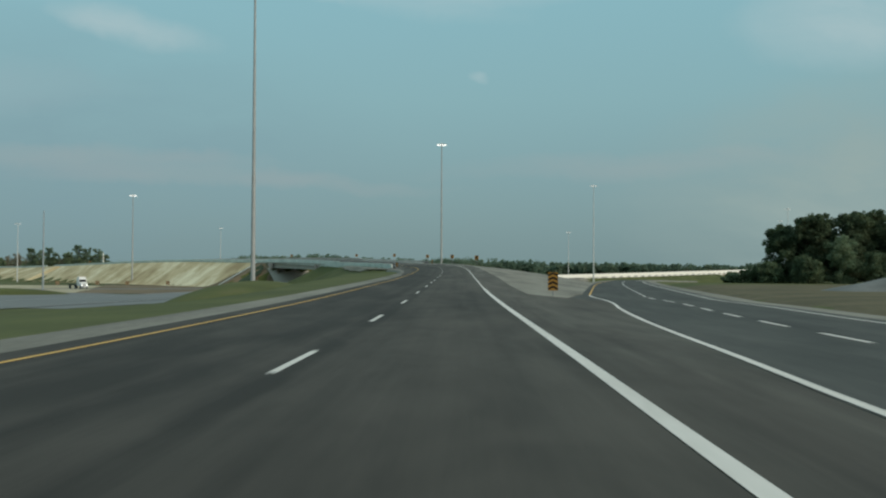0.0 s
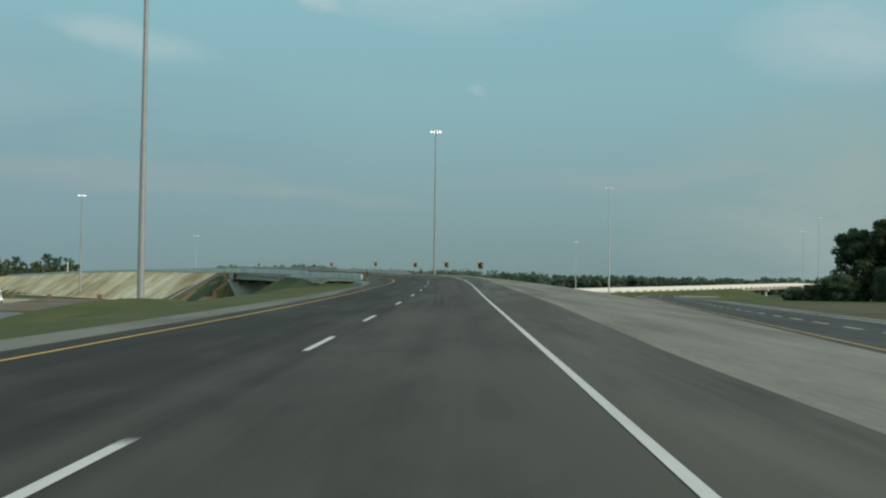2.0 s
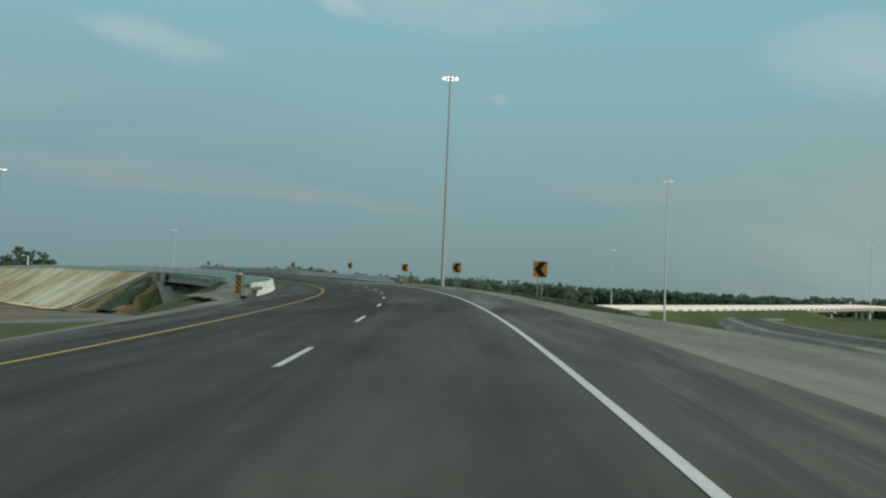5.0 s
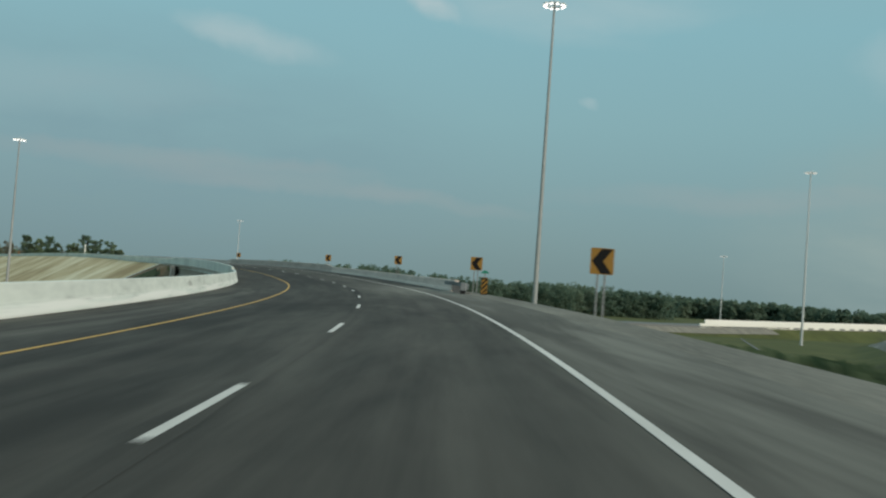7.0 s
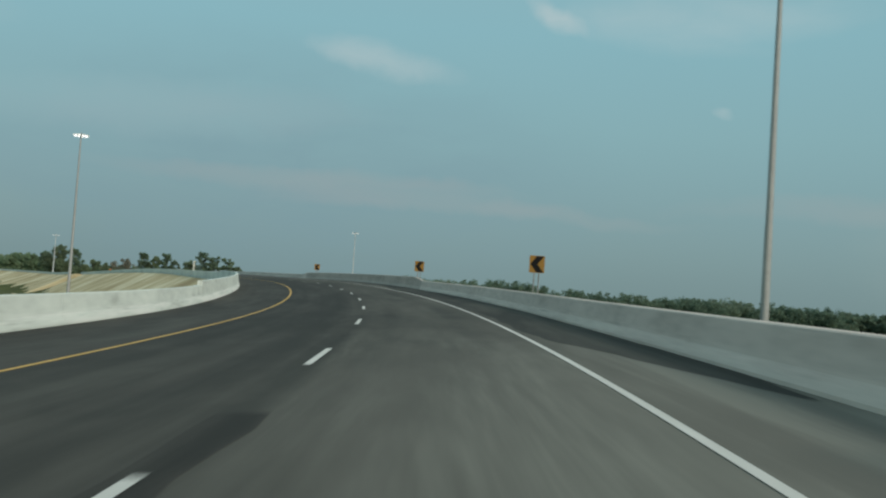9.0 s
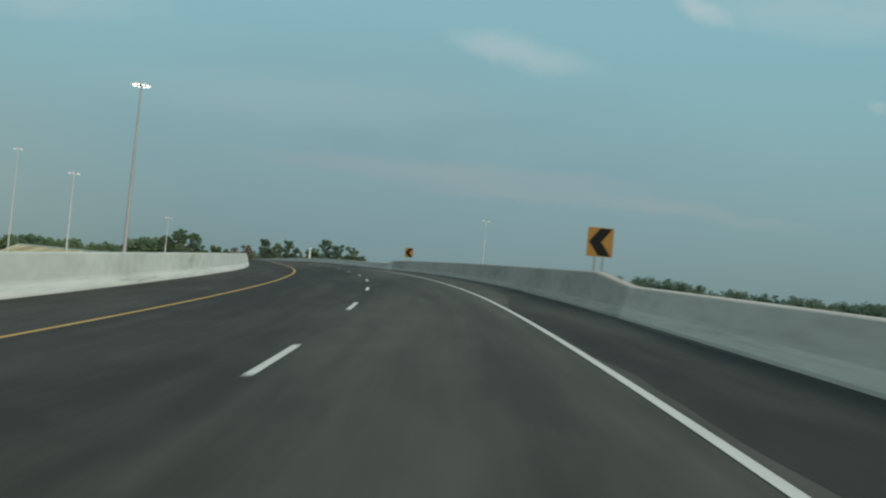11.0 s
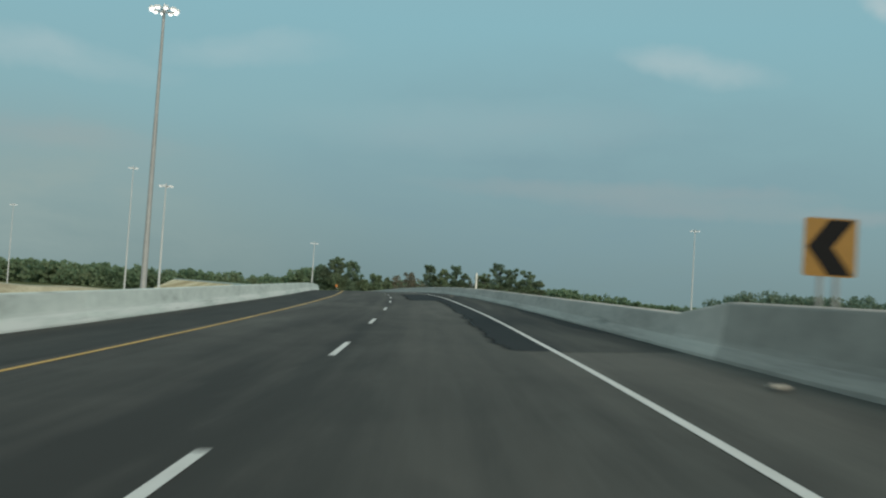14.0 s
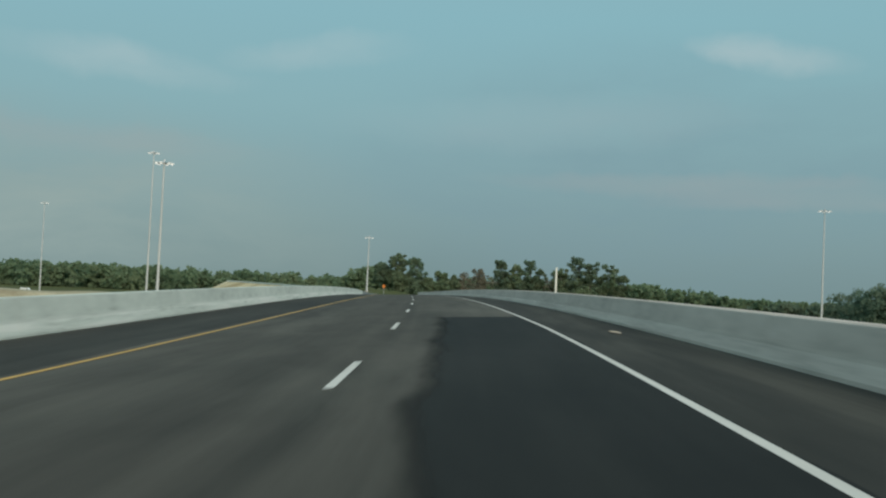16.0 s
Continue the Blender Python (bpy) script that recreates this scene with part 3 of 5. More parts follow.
def lane_edge(s):
    return guide_edge(s) + float(np.interp(s, [-80, 12, 66, 110, 185, 268, 330, 355, 415, 450, 700], [-3.75, -3.75, -3.57, -3.68, -3.55, -3.74, -3.6, -3.55, -3.65, -3.45, -3.45])
                                 + np.interp(s, DRIFT_S, DRIFT_LANE))


def left_asphalt(s):
    return guide_edge(s) + float(np.interp(s, [-80, 115, 200, 208, 245, 300, 345, 380, 430, 465, 700],
                                            [-8.1, -8.1, -11.0, -11.25, -11.4, -11.3, -11.3, -10.95, -11.1, -10.8, -10.6]))


def left_gravel(s):
    return min(left_asphalt(s) - 0.1, guide_edge(s) + float(np.interp(s, [-80, 20, 150, 165, 198, 214, 222], [-9.8, -9.7, -9.75, -10.4, -12.6, -12.4, -11.4])))


def right_face(s):
    return guide_edge(s) + float(np.interp(s, [240, 262, 290, 342.6, 343.2, 395.4, 396.0, 403, 420, 700], [1.9, 1.9, 1.95, 2.03, 2.2, 2.25, 2.1, 1.98, 1.95, 1.9]))


# the branch that leaves to the right, by its left edge line
BR_Y = [-80, -30, 0, 8.3, 14.2, 21, 27.7, 37, 45, 50, 60, 69, 85, 107.5, 140, 180, 230, 300, 350, 425, 470, 580, 760]
BR_X = [2.7, 2.9, 3.1, 3.4, 3.82, 4.27, 4.83, 5.8, 6.78, 7.2, 7.75, 8.95, 11.2, 14.4, 19.3, 25.8, 34.5, 45.5, 56, 73, 84.5, 120, 190]
BR_Z = [ramp(y, x).z - 0.004 for y, x in zip(BR_Y[:4], BR_X[:4])] + [-1.16, -1.18, -1.21, -1.26, -1.30, -1.31, -1.32, -1.31, -1.3, -1.3, -1.35, -1.45, -1.6, -1.95, -2.05, -2.4, -2.6, -3.6, -5.0]


def branch_fall(y):
    return np.interp(y, [0, 100, 200], [0.025, 0.025, 0.012])


def branch_x(y):
    return float(smooth(BR_Y, BR_X, y))


def branch(y, u, dz=0.0):
    d = branch_x(y + 0.5) - branch_x(y - 0.5)
    n = math.hypot(1, d)
    return Vector((branch_x(y) + u / n, y - u * d / n, float(smooth(BR_Y, BR_Z, y)) - float(branch_fall(y)) * u + dz))


def right_asphalt(s):
    if s < 49:
        return branch_x(s) - 0.02
    if s > 258:
        return right_face(s)
    return float(np.interp(s, [49, 50.5, 95, 180, 254, 258], [branch_x(49) - 0.02, 3.45, guide_edge(95) + 2.15, guide_edge(180) + 1.95, guide_edge(254) + 1.9, right_face(258)]))


def gore_point(s, u, dz=0.0):
    """Between the ramp's white line and the branch the surface falls evenly from one to the other."""
    p = ramp(s, u, dz)
    if 0 < s < 95:
        w, b = white_edge(s), branch_x(s)
        k = min(1.0, max(0.0, (u - w) / (b - w)))
        z = (1 - k) * ramp(s, w).z + k * branch(s, 0.0).z + dz
        far = min(1.0, max(0.0, (s - 75) / 20))
        p.z = (1 - far) * z + far * p.z
    return p


def edge_right(s, dz=0.0, out=0.0):
    return gore_point(s, right_asphalt(s) + out, dz)


def gore_width(s):
    """How far the paving of the branch reaches to the left of its line."""
    return float(np.interp(s, [49, 49.6, 56, 66], [2.1, 2.0, 1.3, 0.42]))


def right_gravel(s):
    if s < 150:
        return branch_x(s) - 0.45
    return float(np.interp(s, [150, 178, 250, 275], [branch_x(150) - 0.45, guide_edge(178) + 3.0, guide_edge(250) + 3.1, guide_edge(275) + 2.9]))


# ---- the ground ----
BASE = -5.5
WB0, WB1 = Vector((42.1, 519.3, -2.6)), Vector((179.5, 674.8, 0.9))      # the far white bridge's road, ends of its embankment


SHAPE_S = np.arange(-80, 685, 4.0)
SHAPE_LEFT = [left_gravel(g) for g in SHAPE_S]
SHAPE_RIGHT = [right_asphalt(g) + (0.3 if g < 150 else 1.1) for g in SHAPE_S]


def ground_height(x, y):
    """Height of the land at arrays of x and y."""
    x, y = np.asarray(x, float), np.asarray(y, float)
    z = np.full(x.shape, BASE)
    # a low brown terrace to the right of the branch
    rise = 1 / (1 + np.exp(-np.clip((x - smooth(BR_Y, BR_X, np.clip(y, -80, 760)) - 15) / 2.5, -30, 30))) / (1 + np.exp(np.clip((y - 352) / 9, -30, 30)))
    z += 2.95 * rise * np.clip((420 - x) / 120, 0, 1)
    far = np.clip((np.hypot(x, y - 300) - 800) / 2000, 0, 1)
    z += far * 2.0
    # the ramp's fill
    cs, cx, cy, cz = AT[::6], RX[::6], RY[::6], RZ[::6]
    ch, cb = _h[::6], RB[::6]
    s, u, zr, bank = (np.empty(x.shape) for _ in range(4))
    flat = [a.ravel() for a in (x, y)]
    for i0 in range(0, x.size, 4000):
        px, py = flat[0][i0:i0 + 4000], flat[1][i0:i0 + 4000]
        k = np.argmin((px[:, None] - cx) ** 2 + (py[:, None] - cy) ** 2, axis=1)
        s.ravel()[i0:i0 + 4000] = cs[k] + np.where(k == 0, np.minimum(py, 0), 0)
        u.ravel()[i0:i0 + 4000] = (px - cx[k]) * np.cos(ch[k]) + (py - cy[k]) * np.sin(ch[k])
        zr.ravel()[i0:i0 + 4000] = cz[k] - np.where(k == 0, 0.0063 * np.minimum(py, 0), 0)
        bank.ravel()[i0:i0 + 4000] = np.tan(cb[k])
    e_left, e_right = np.interp(s, SHAPE_S, SHAPE_LEFT), np.interp(s, SHAPE_S, SHAPE_RIGHT)
    e_right = np.where(s < 50, np.interp(s, [-80, 0, 50], [2.4, 2.9, 5.5]), e_right)
    over_l, over_r = np.maximum(e_left - u, 0), np.maximum(u - e_right, 0)
    gentle = np.clip((206 - s) / 25, 0, 1)
    crest = np.maximum(-np.interp(s, [-80, 46, 62, 95, 120, 150, 200], [-20, -20, -16, -16.5, -19, -18.5, -19]) + e_left, 2.0)
    shelf = np.interp(s, [200, 212, 280, 305], [0, 1, 1, 0])       # a level shoulder of earth behind the inner barrier
    drop_l = gentle * (0.05 * np.minimum(over_l, crest) + 0.28 * np.maximum(over_l - crest, 0)) + (1 - gentle) * (0.05 * np.minimum(over_l, 4.5 * shelf) + 0.48 * np.maximum(over_l - 4.5 * shelf, 0))
    drop = np.where(over_l > 0, drop_l - 0.17 * shelf, 0.42 * over_r)
    fill = zr + np.clip(u, e_left, e_right) * bank - 0.32 - drop
    fill -= np.clip((e_left + 1.3 - u) / 3.5, 0, 1) * np.interp(s, [280, 300, 305, 400], [0, 0.45, 0.5, 0.0])
    gap = np.minimum(s - 331, 382 - s)
    fill -= 1.1 * np.maximum(gap, 0) + np.where(gap > -3, 1.2, 0)
    z = np.maximum(z, fill)
    # the mound round the first mast
    z = np.maximum(z, -1.25 - 1.0 * (((x + 32) / 6.5) ** 2 + ((y - 160) / 20) ** 2))
    # the branch's fill
    bx, bz = smooth(BR_Y, BR_X, np.clip(y, -80, 760)), smooth(BR_Y, BR_Z, np.clip(y, -80, 760))
    ub = (x - bx) * 0.97
    out = np.maximum(np.maximum(np.where(y > 150, -2.2, -0.6) - ub, ub - 10.3), 0)
    z = np.maximum(z, bz - branch_fall(y) * np.clip(ub, -0.6, 10.3) - 0.3 - 0.33 * out)
    cut = (ub > -1.5) & (ub < 11.5) & (y < 760)
    z = np.where(cut, np.minimum(z, bz - branch_fall(y) * np.clip(ub, -1, 11) - 0.25), z)
    # the far bridge's approach fill
    d = (WB1 - WB0).xy.normalized()
    a, b = (x - WB0.x) * d.x + (y - WB0.y) * d.y, -(x - WB0.x) * d.y + (y - WB0.y) * d.x
    length = (WB1 - WB0).xy.length
    top = WB0.z + np.where(a > 0, (WB1.z - WB0.z) * np.clip(a / length, 0, 1.3), 0.004 * a)
    side = np.maximum(np.maximum(-b - 1, b - 15), 0)
    z = np.maximum(z, top - 0.62 - 0.45 * side - 0.6 * np.maximum(a - length, 0) - 0.6 * np.maximum(-130 - a, 0))
    return z


def graded(lo, hi, step, limit):
    a = list(np.arange(lo, hi + step / 2, step))
    d = step
    while a[-1] < limit:
        d *= 1.16
        a.append(a[-1] + d)
    d = step
    while a[0] > -limit:
        d *= 1.16
        a.insert(0, a[0] - d)
    return np.array(a)


gx, gy = graded(-170, 150, 2.5, 3800), graded(-70, 560, 2.5, 3800)
GX, GY = np.meshgrid(gx, gy)
GZ = ground_height(GX, GY)
nx = len(gx)
gverts = np.stack([GX.ravel(), GY.ravel(), GZ.ravel()], 1).tolist()
gfaces = [(j * nx + i, j * nx + i + 1, (j + 1) * nx + i + 1, (j + 1) * nx + i) for j in range(len(gy) - 1) for i in range(nx - 1)]
ground = new("ground", mesh_from("ground", gverts, gfaces, GRASS))
for f in ground.data.polygons:
    f.use_smooth = True
tagged(ground, "rough green grassland sloping away from the raised roads", "ground", kind="structure")


def ground_at(x, y):
    return float(ground_height(np.array([x]), np.array([y]))[0])


def drape(name, corners, mat, n=14, lift=0.07, m=None, ragged=0.0):
    """A patch that lies on the ground between four corners (x, y)."""
    m = m or n
    a, b, c, d = (np.array(p, float) for p in corners)
    i, j = np.meshgrid(np.linspace(0, 1, n + 1), np.linspace(0, 1, m + 1))
    p = (1 - i)[..., None] * ((1 - j)[..., None] * a + j[..., None] * d) + i[..., None] * ((1 - j)[..., None] * b + j[..., None] * c)
    if ragged:
        rng = np.random.RandomState(len(name) * 7 + int(abs(corners[0][0])))
        rim = ((i == 0) | (i == 1) | (j == 0) | (j == 1))[..., None]
        p = p + rim * rng.uniform(-ragged, ragged, p.shape)
    z = ground_height(p[..., 0], p[..., 1]) + lift
    verts = np.concatenate([p, z[..., None]], -1).reshape(-1, 3).tolist()
    w = n + 1
    faces = [(r * w + q, r * w + q + 1, (r + 1) * w + q + 1, (r + 1) * w + q) for r in range(m) for q in range(n)]
    uvs = np.stack([i.ravel() * np.linalg.norm(b - a), j.ravel() * np.linalg.norm(d - a)], 1)
    return mesh_from(name, verts, faces, mat, uvs)


# ---- the ramp's pavement, shoulders and paint ----
road = tagged(new("road", strip("road", stations(-78, 676, 2.0), [
    lambda s: ramp(s, left_asphalt(s) - 0.05, -0.30), lambda s: ramp(s, left_asphalt(s)), lambda s: ramp(s, yellow_edge(s)), lambda s: ramp(s, lane_edge(s)),
    lambda s: ramp(s, white_edge(s)), lambda s: edge_right(s), lambda s: edge_right(s, -0.30, 0.05)], ASPHALT,
    [lambda s: left_asphalt(s) - white_edge(s) - 0.3, lambda s: left_asphalt(s) - white_edge(s), lambda s: yellow_edge(s) - white_edge(s), lambda s: -3.66,
     lambda s: 0.0, lambda s: right_asphalt(s) - white_edge(s), lambda s: right_asphalt(s) - white_edge(s) + 0.3])),
    "dark grey asphalt ramp curving over the bridge", "road", kind="structure")
shoulder = tagged(new("shoulder_left", strip("shoulder_left", stations(-78, 216, 2.0), [
    lambda s: ramp(s, left_gravel(s) - 0.45, -0.40), lambda s: ramp(s, left_gravel(s), -0.05), lambda s: ramp(s, left_asphalt(s), -0.012)], GRAVEL)),
    "pale gravel verge beside the asphalt", "shoulder", kind="structure")


def gore_right(s, dz):
    if s < 150:
        return branch(s, -0.4, dz) if s > 64 else gore_point(s, branch_x(s) - gore_width(s), dz - 0.008)
    p = branch(150, -0.4, dz)
    k = min(1, (s - 150) / 28)
    r = ramp(s, right_gravel(s), dz - 0.03)
    r.z = (1 - k) * min(r.z, p.z + 0.02 * (s - 150)) + k * r.z
    return r


tagged(new("shoulder_right", strip("shoulder_right", stations(49.5, 276, 1.5), [
    lambda s: edge_right(s, -0.012), lambda s: (edge_right(s, -0.015) + gore_right(s, 0.0)) / 2, lambda s: gore_right(s, 0.0),
    lambda s: gore_right(s, -0.9) + Vector((1.7 if s > 150 else 0.05, 0, 0))], GRAVEL)),
    "gravel shoulder and gore between the two roads", "shoulder", kind="structure")


def paint_line(name, s0, s1, offset, width, mat, parent, label="", lift=0.006, place=ramp, edge=white_edge, step=2.0):
    me = strip(name, stations(s0, s1, step), [lambda s: place(s, edge(s) + offset - width / 2, lift), lambda s: place(s, edge(s) + offset + width / 2, lift)], mat)
    return part_mesh(name, me, parent, label)


zero = lambda s: 0.0
paint_line("edge_line", -78, 57, 0.0, 0.175, PAINT_WHITE, road, "wide white gore line")
paint_line("edge_line", 57.1, 676, 0.0, 0.10, PAINT_WHITE, road, "solid white edge line")
paint_line("edge_line", -78, 676, 0.0, 0.11, PAINT_YELLOW, road, "solid yellow edge line", edge=yellow_edge)
RESTART = {0: -0.22, 1: -0.33, 2: -0.16, 3: 0.65, 4: 1.77, 5: 1.0, 6: -1.89, 7: -1.2, 8: -0.55, 14: -0.23, 15: -0.41, 16: -0.42, 17: -0.42, 18: -0.08, 19: -0.13, 20: 0.22, 21: -0.57, 26: -0.15, 27: -0.17, 28: -0.24, 30: 0.21, 31: 0.18, 32: 0.08, 33: -0.52, 34: -0.72, 35: -0.6, 36: -0.75, 37: -0.7, 38: -0.7, 39: -0.7}       # where the striping was laid unevenly
for k in range(-7, 55):
    a = 11.85 + 12.19 * k + RESTART.get(k, 0.0)
    paint_line("lane_dash", a - 0.16, a + 3.2, 0.0, 0.11, PAINT_WHITE, road, step=1.0, edge=lane_edge)


def patch(name, s0, s1, u0, u1, mat, lift, label, ragged=0.05):
    """u0 and u1 turn a station into the patch's two edges."""
    rng = np.random.RandomState(int(s0))
    line = stations(s0, s1, 1.0)
    w0, w1 = ({s: v for s, v in zip(line, np.convolve(rng.uniform(-1, 1, len(line) + 6), np.ones(7) / 7, "valid") * ragged * 2.5)} for _ in range(2))
    part_mesh(name, strip(name, line, [lambda s: ramp(s, u0(s) + w0[s], lift), lambda s: ramp(s, u1(s) + w1[s], lift)], mat,
                          [lambda s: u0(s) - white_edge(s), lambda s: u1(s) - white_edge(s)]), road, label)


SHOULDER_EDGE = lambda s: white_edge(s) + 0.05
patch("asphalt_patch", 402.7, 640, SHOULDER_EDGE, lambda s: right_face(s) - 0.03, ASPHALT_MID, 0.002, "dusty fresh asphalt shoulder")
patch("asphalt_patch", 443, 469, lambda s: white_edge(s) - float(np.interp(s, [443, 456, 469], [2.75, 2.8, 2.6])), lambda s: white_edge(s) + 0.12, ASPHALT_PATCH, 0.004, "fresh black asphalt patch", 0.08)
patch("asphalt_patch", 403, 442.99, lambda s: white_edge(s) - float(np.interp(s, [403, 404, 443], [0.6, 1.05, 1.0])), lambda s: white_edge(s) + 0.12, ASPHALT_STRIP, 0.004, "fresh black asphalt strip")
patch("asphalt_patch", 409, 427, lambda s: right_face(s) - float(np.interp(s, [409, 412, 422, 427], [0.25, 0.6, 0.62, 0.2])), lambda s: right_face(s) - 0.03, ASPHALT_DARK, 0.004, "fresh black asphalt along the barrier", 0.10)
patch("asphalt_patch", 263, 345, lambda s: white_edge(s) + float(np.interp(s, [263, 273, 300, 330, 345], [1.6, 0.3, 0.15, 0.2, 1.3])), lambda s: right_face(s) - 0.03, ASPHALT_MID, 0.002, "dusty fresh asphalt shoulder", 0.12)
patch("asphalt_patch", 392, 640, lambda s: left_asphalt(s) + 0.03, lambda s: yellow_edge(s) - 0.25, ASPHALT_MID, 0.002, "dusty fresh asphalt shoulder", 0.08)

patch("joint_stain", 196, 262, lambda s: lane_edge(s) - 0.22, lambda s: lane_edge(s) + 0.2, ASPHALT_TYRE, 0.002, "dark stained lane joint", 0.12)
for shift in (0.0, 0.27):
    track_u = (lambda d: lambda s: d + float(np.interp(s, [96, 109, 122, 150, 170], [-0.95, -1.1, -1.4, -2.0, -2.5])))(shift)
    patch("skid_mark", 96, 168, track_u, (lambda f: lambda s: f(s) + 0.11)(track_u), ASPHALT_TYRE, 0.002, "dark rubber tyre mark", 0.02)

# ---- the branch to the right ----
branch_road = tagged(new("branch_road", strip("branch_road", stations(-78, 760, 3.0), [
    lambda s: gore_point(s, branch_x(s) - float(np.interp(s, [30, 36, 48, 64], [0, 2.4, 3.2, 0.45])), -0.03) if s < 64 else branch(s, -0.45, -0.004), lambda s: branch(s, 0.0, -0.001), lambda s: branch(s, 3.7), lambda s: branch(s, 8.3), lambda s: branch(s, 8.35, -0.3)], ASPHALT_BRANCH,
    [lambda s: -7.5 - gore_width(s), lambda s: -7.4, lambda s: -3.66, lambda s: 0.9, lambda s: 1.0])),
    "grey asphalt branch road descending beside the ramp", "road", kind="structure")
tagged(new("shoulder_branch", strip("shoulder_branch", stations(-78, 760, 4.0), [
    lambda s: branch(s, 8.3, -0.012), lambda s: branch(s, 10.0, -0.03), lambda s: branch(s, 11.6, -0.75)], GRAVEL)),
    "pale gravel verge of the branch road", "shoulder", kind="structure")
tagged(new("verge_branch", strip("verge_branch", stations(146, 760, 4.0), [
    lambda s: branch(s, -8.5, -2.6), lambda s: branch(s, -3.6, -0.75), lambda s: branch(s, -2.2, -0.06), lambda s: branch(s, -0.45, -0.012)], GRAVEL)),
    "pale gravel verge on the inner side of the branch road", "shoulder", kind="structure")
paint_line("edge_line", -78, 62, 0.1, 0.14, PAINT_WHITE, branch_road, "white gore line", place=branch, edge=zero)
paint_line("edge_line", 62.2, 760, 0.1, 0.11, PAINT_YELLOW, branch_road, "yellow edge line", place=branch, edge=zero)
paint_line("edge_line", -78, 760, 7.35, 0.16, PAINT_WHITE, branch_road, "white edge line", place=branch, edge=zero)
for k in range(-8, 60):
    paint_line("lane_dash", 19.0 + 6.3 * k, 22.3 + 6.3 * k, 3.5, 0.16, PAINT_WHITE, branch_road, place=branch, edge=zero, step=1.5)

# ---- lower roads that pass under the bridge ----
LOW_Y = [-80, 80, 180, 345, 500, 760]
LOW_X = [-95, -86, -74, -56, -42, -20]


def lower(y, u, dz=0.12):
    return Vector((float(smooth(LOW_Y, LOW_X, y)) + u, y, BASE + dz))


lower_road = tagged(new("lower_road", strip("lower_road", stations(-78, 760, 6), [lambda s: lower(s, -12), lambda s: lower(s, 12)], ASPHALT_OLD)),
                    "pale grey asphalt road passing under the bridge", "road", kind="structure")
for off in (-11, 11):
    paint_line("edge_line", -78, 760, off, 0.16, PAINT_WHITE, lower_road, place=lambda s, u, dz: lower(s, u, 0.12 + dz), edge=zero, step=8)
SIDE_S = [0, 50, 100, 150, 200]
SIDE_X, SIDE_Y = [-290, -195, -130, -90, -62], [262, 292, 320, 332, 350]


def side_road(s, u, dz=0.08):
    x, y = float(smooth(SIDE_S, SIDE_X, s)), float(smooth(SIDE_S, SIDE_Y, s))
    dx, dy = float(smooth(SIDE_S, SIDE_X, s + 1)) - x, float(smooth(SIDE_S, SIDE_Y, s + 1)) - y
    n = math.hypot(dx, dy) or 1
    return Vector((x + u * dy / n, y - u * dx / n, BASE + dz))


tagged(new("access_road", strip("access_road", stations(0, 198, 5), [lambda s: side_road(s, -6), lambda s: side_road(s, 6)], ASPHALT_OLD)),
       "pale asphalt slip road below the embankment", "road", kind="structure")


# ---- bare slopes and worked earth ----
def slope_point(s, k):
    """Down the inner side of the fill: k from 0 at the crest to 1 at the foot."""
    p = ramp(s, left_asphalt(s) - 0.8, 0)
    q = ramp(s, left_asphalt(s) - float(np.interp(s, [378, 384, 397, 420], [13, 20, 24.5, 25.5])), 0)
    x, y = p.x + (q.x - p.x) * k, p.y + (q.y - p.y) * k
    return Vector((x, y, ground_at(x, y) + 0.28))


tagged(new("embankment_slope", strip("embankment_slope", stations(397, 660, 6), [(lambda k: lambda s: slope_point(s, k))(k / 10) for k in range(11)], SAND)),
       "bare tan subsoil slope with pale erosion streaks", "embankment", kind="structure")
tagged(new("earth_slope", strip("earth_slope", stations(378, 397, 3), [(lambda k: lambda s: slope_point(s, k))(k / 6) for k in range(7)], EARTH)),
       "brown bare earth slope beside the bridge", "embankment", kind="structure")
tagged(new("bare_earth", drape("bare_earth", [(-100, 262), (-42, 240), (-66, 374), (-150, 425)], EARTH, 30, 0.06, ragged=1.2)),
       "brown worked earth at the embankment's foot", "ground", kind="structure")
tagged(new("bank_earth", drape("bank_earth", [(20, 18), (150, 18), (165, 275), (50, 244)], EARTH_GRASSY, 30, 0.08, ragged=1.5)),
       "brown bare bank beside the branch road", "ground", kind="structure")
tagged(new("dirt_verge", drape("dirt_verge", [tuple(ramp(200, -9.6).xy), tuple(ramp(285, -11.2).xy), tuple(ramp(272, -15.0).xy), tuple(ramp(212, -14.5).xy)], DIRT, 40, 0.2, ragged=0.5)),
       "dusty bare dirt at the end of the inner barrier", "ground", kind="structure")
tagged(new("drain_chute", drape("drain_chute", [(41.7, 427), (42.3, 427), (54.3, 516), (53.7, 516)], ASPHALT_OLD, 2, 0.1, 24)),
       "narrow pale concrete drain across the grass", "drain", kind="structure")
tagged(new("paved_apron", drape("paved_apron", [(-58, 148), (-46, 214), (-100, 264), (-190, 190)], ASPHALT_OLD, 20, 0.05, ragged=0.6)),
       "pale worn pavement beside the lower road", "paving", kind="structure")
tagged(new("sandy_ground", drape("sandy_ground", [(-205, 262), (-97, 265), (-108, 392), (-230, 420)], SAND_FLAT, 24, 0.05, ragged=1.5)),
       "pale sandy ground round the slip road", "ground", kind="structure")
tagged(new("dirt_yard", drape("dirt_yard", [(-4, 500), (28, 512), (62, 610), (-2, 625)], SAND_FLAT, 14, 0.3, ragged=1.0)),
       "pale sandy ground below the ramp", "ground", kind="structure")
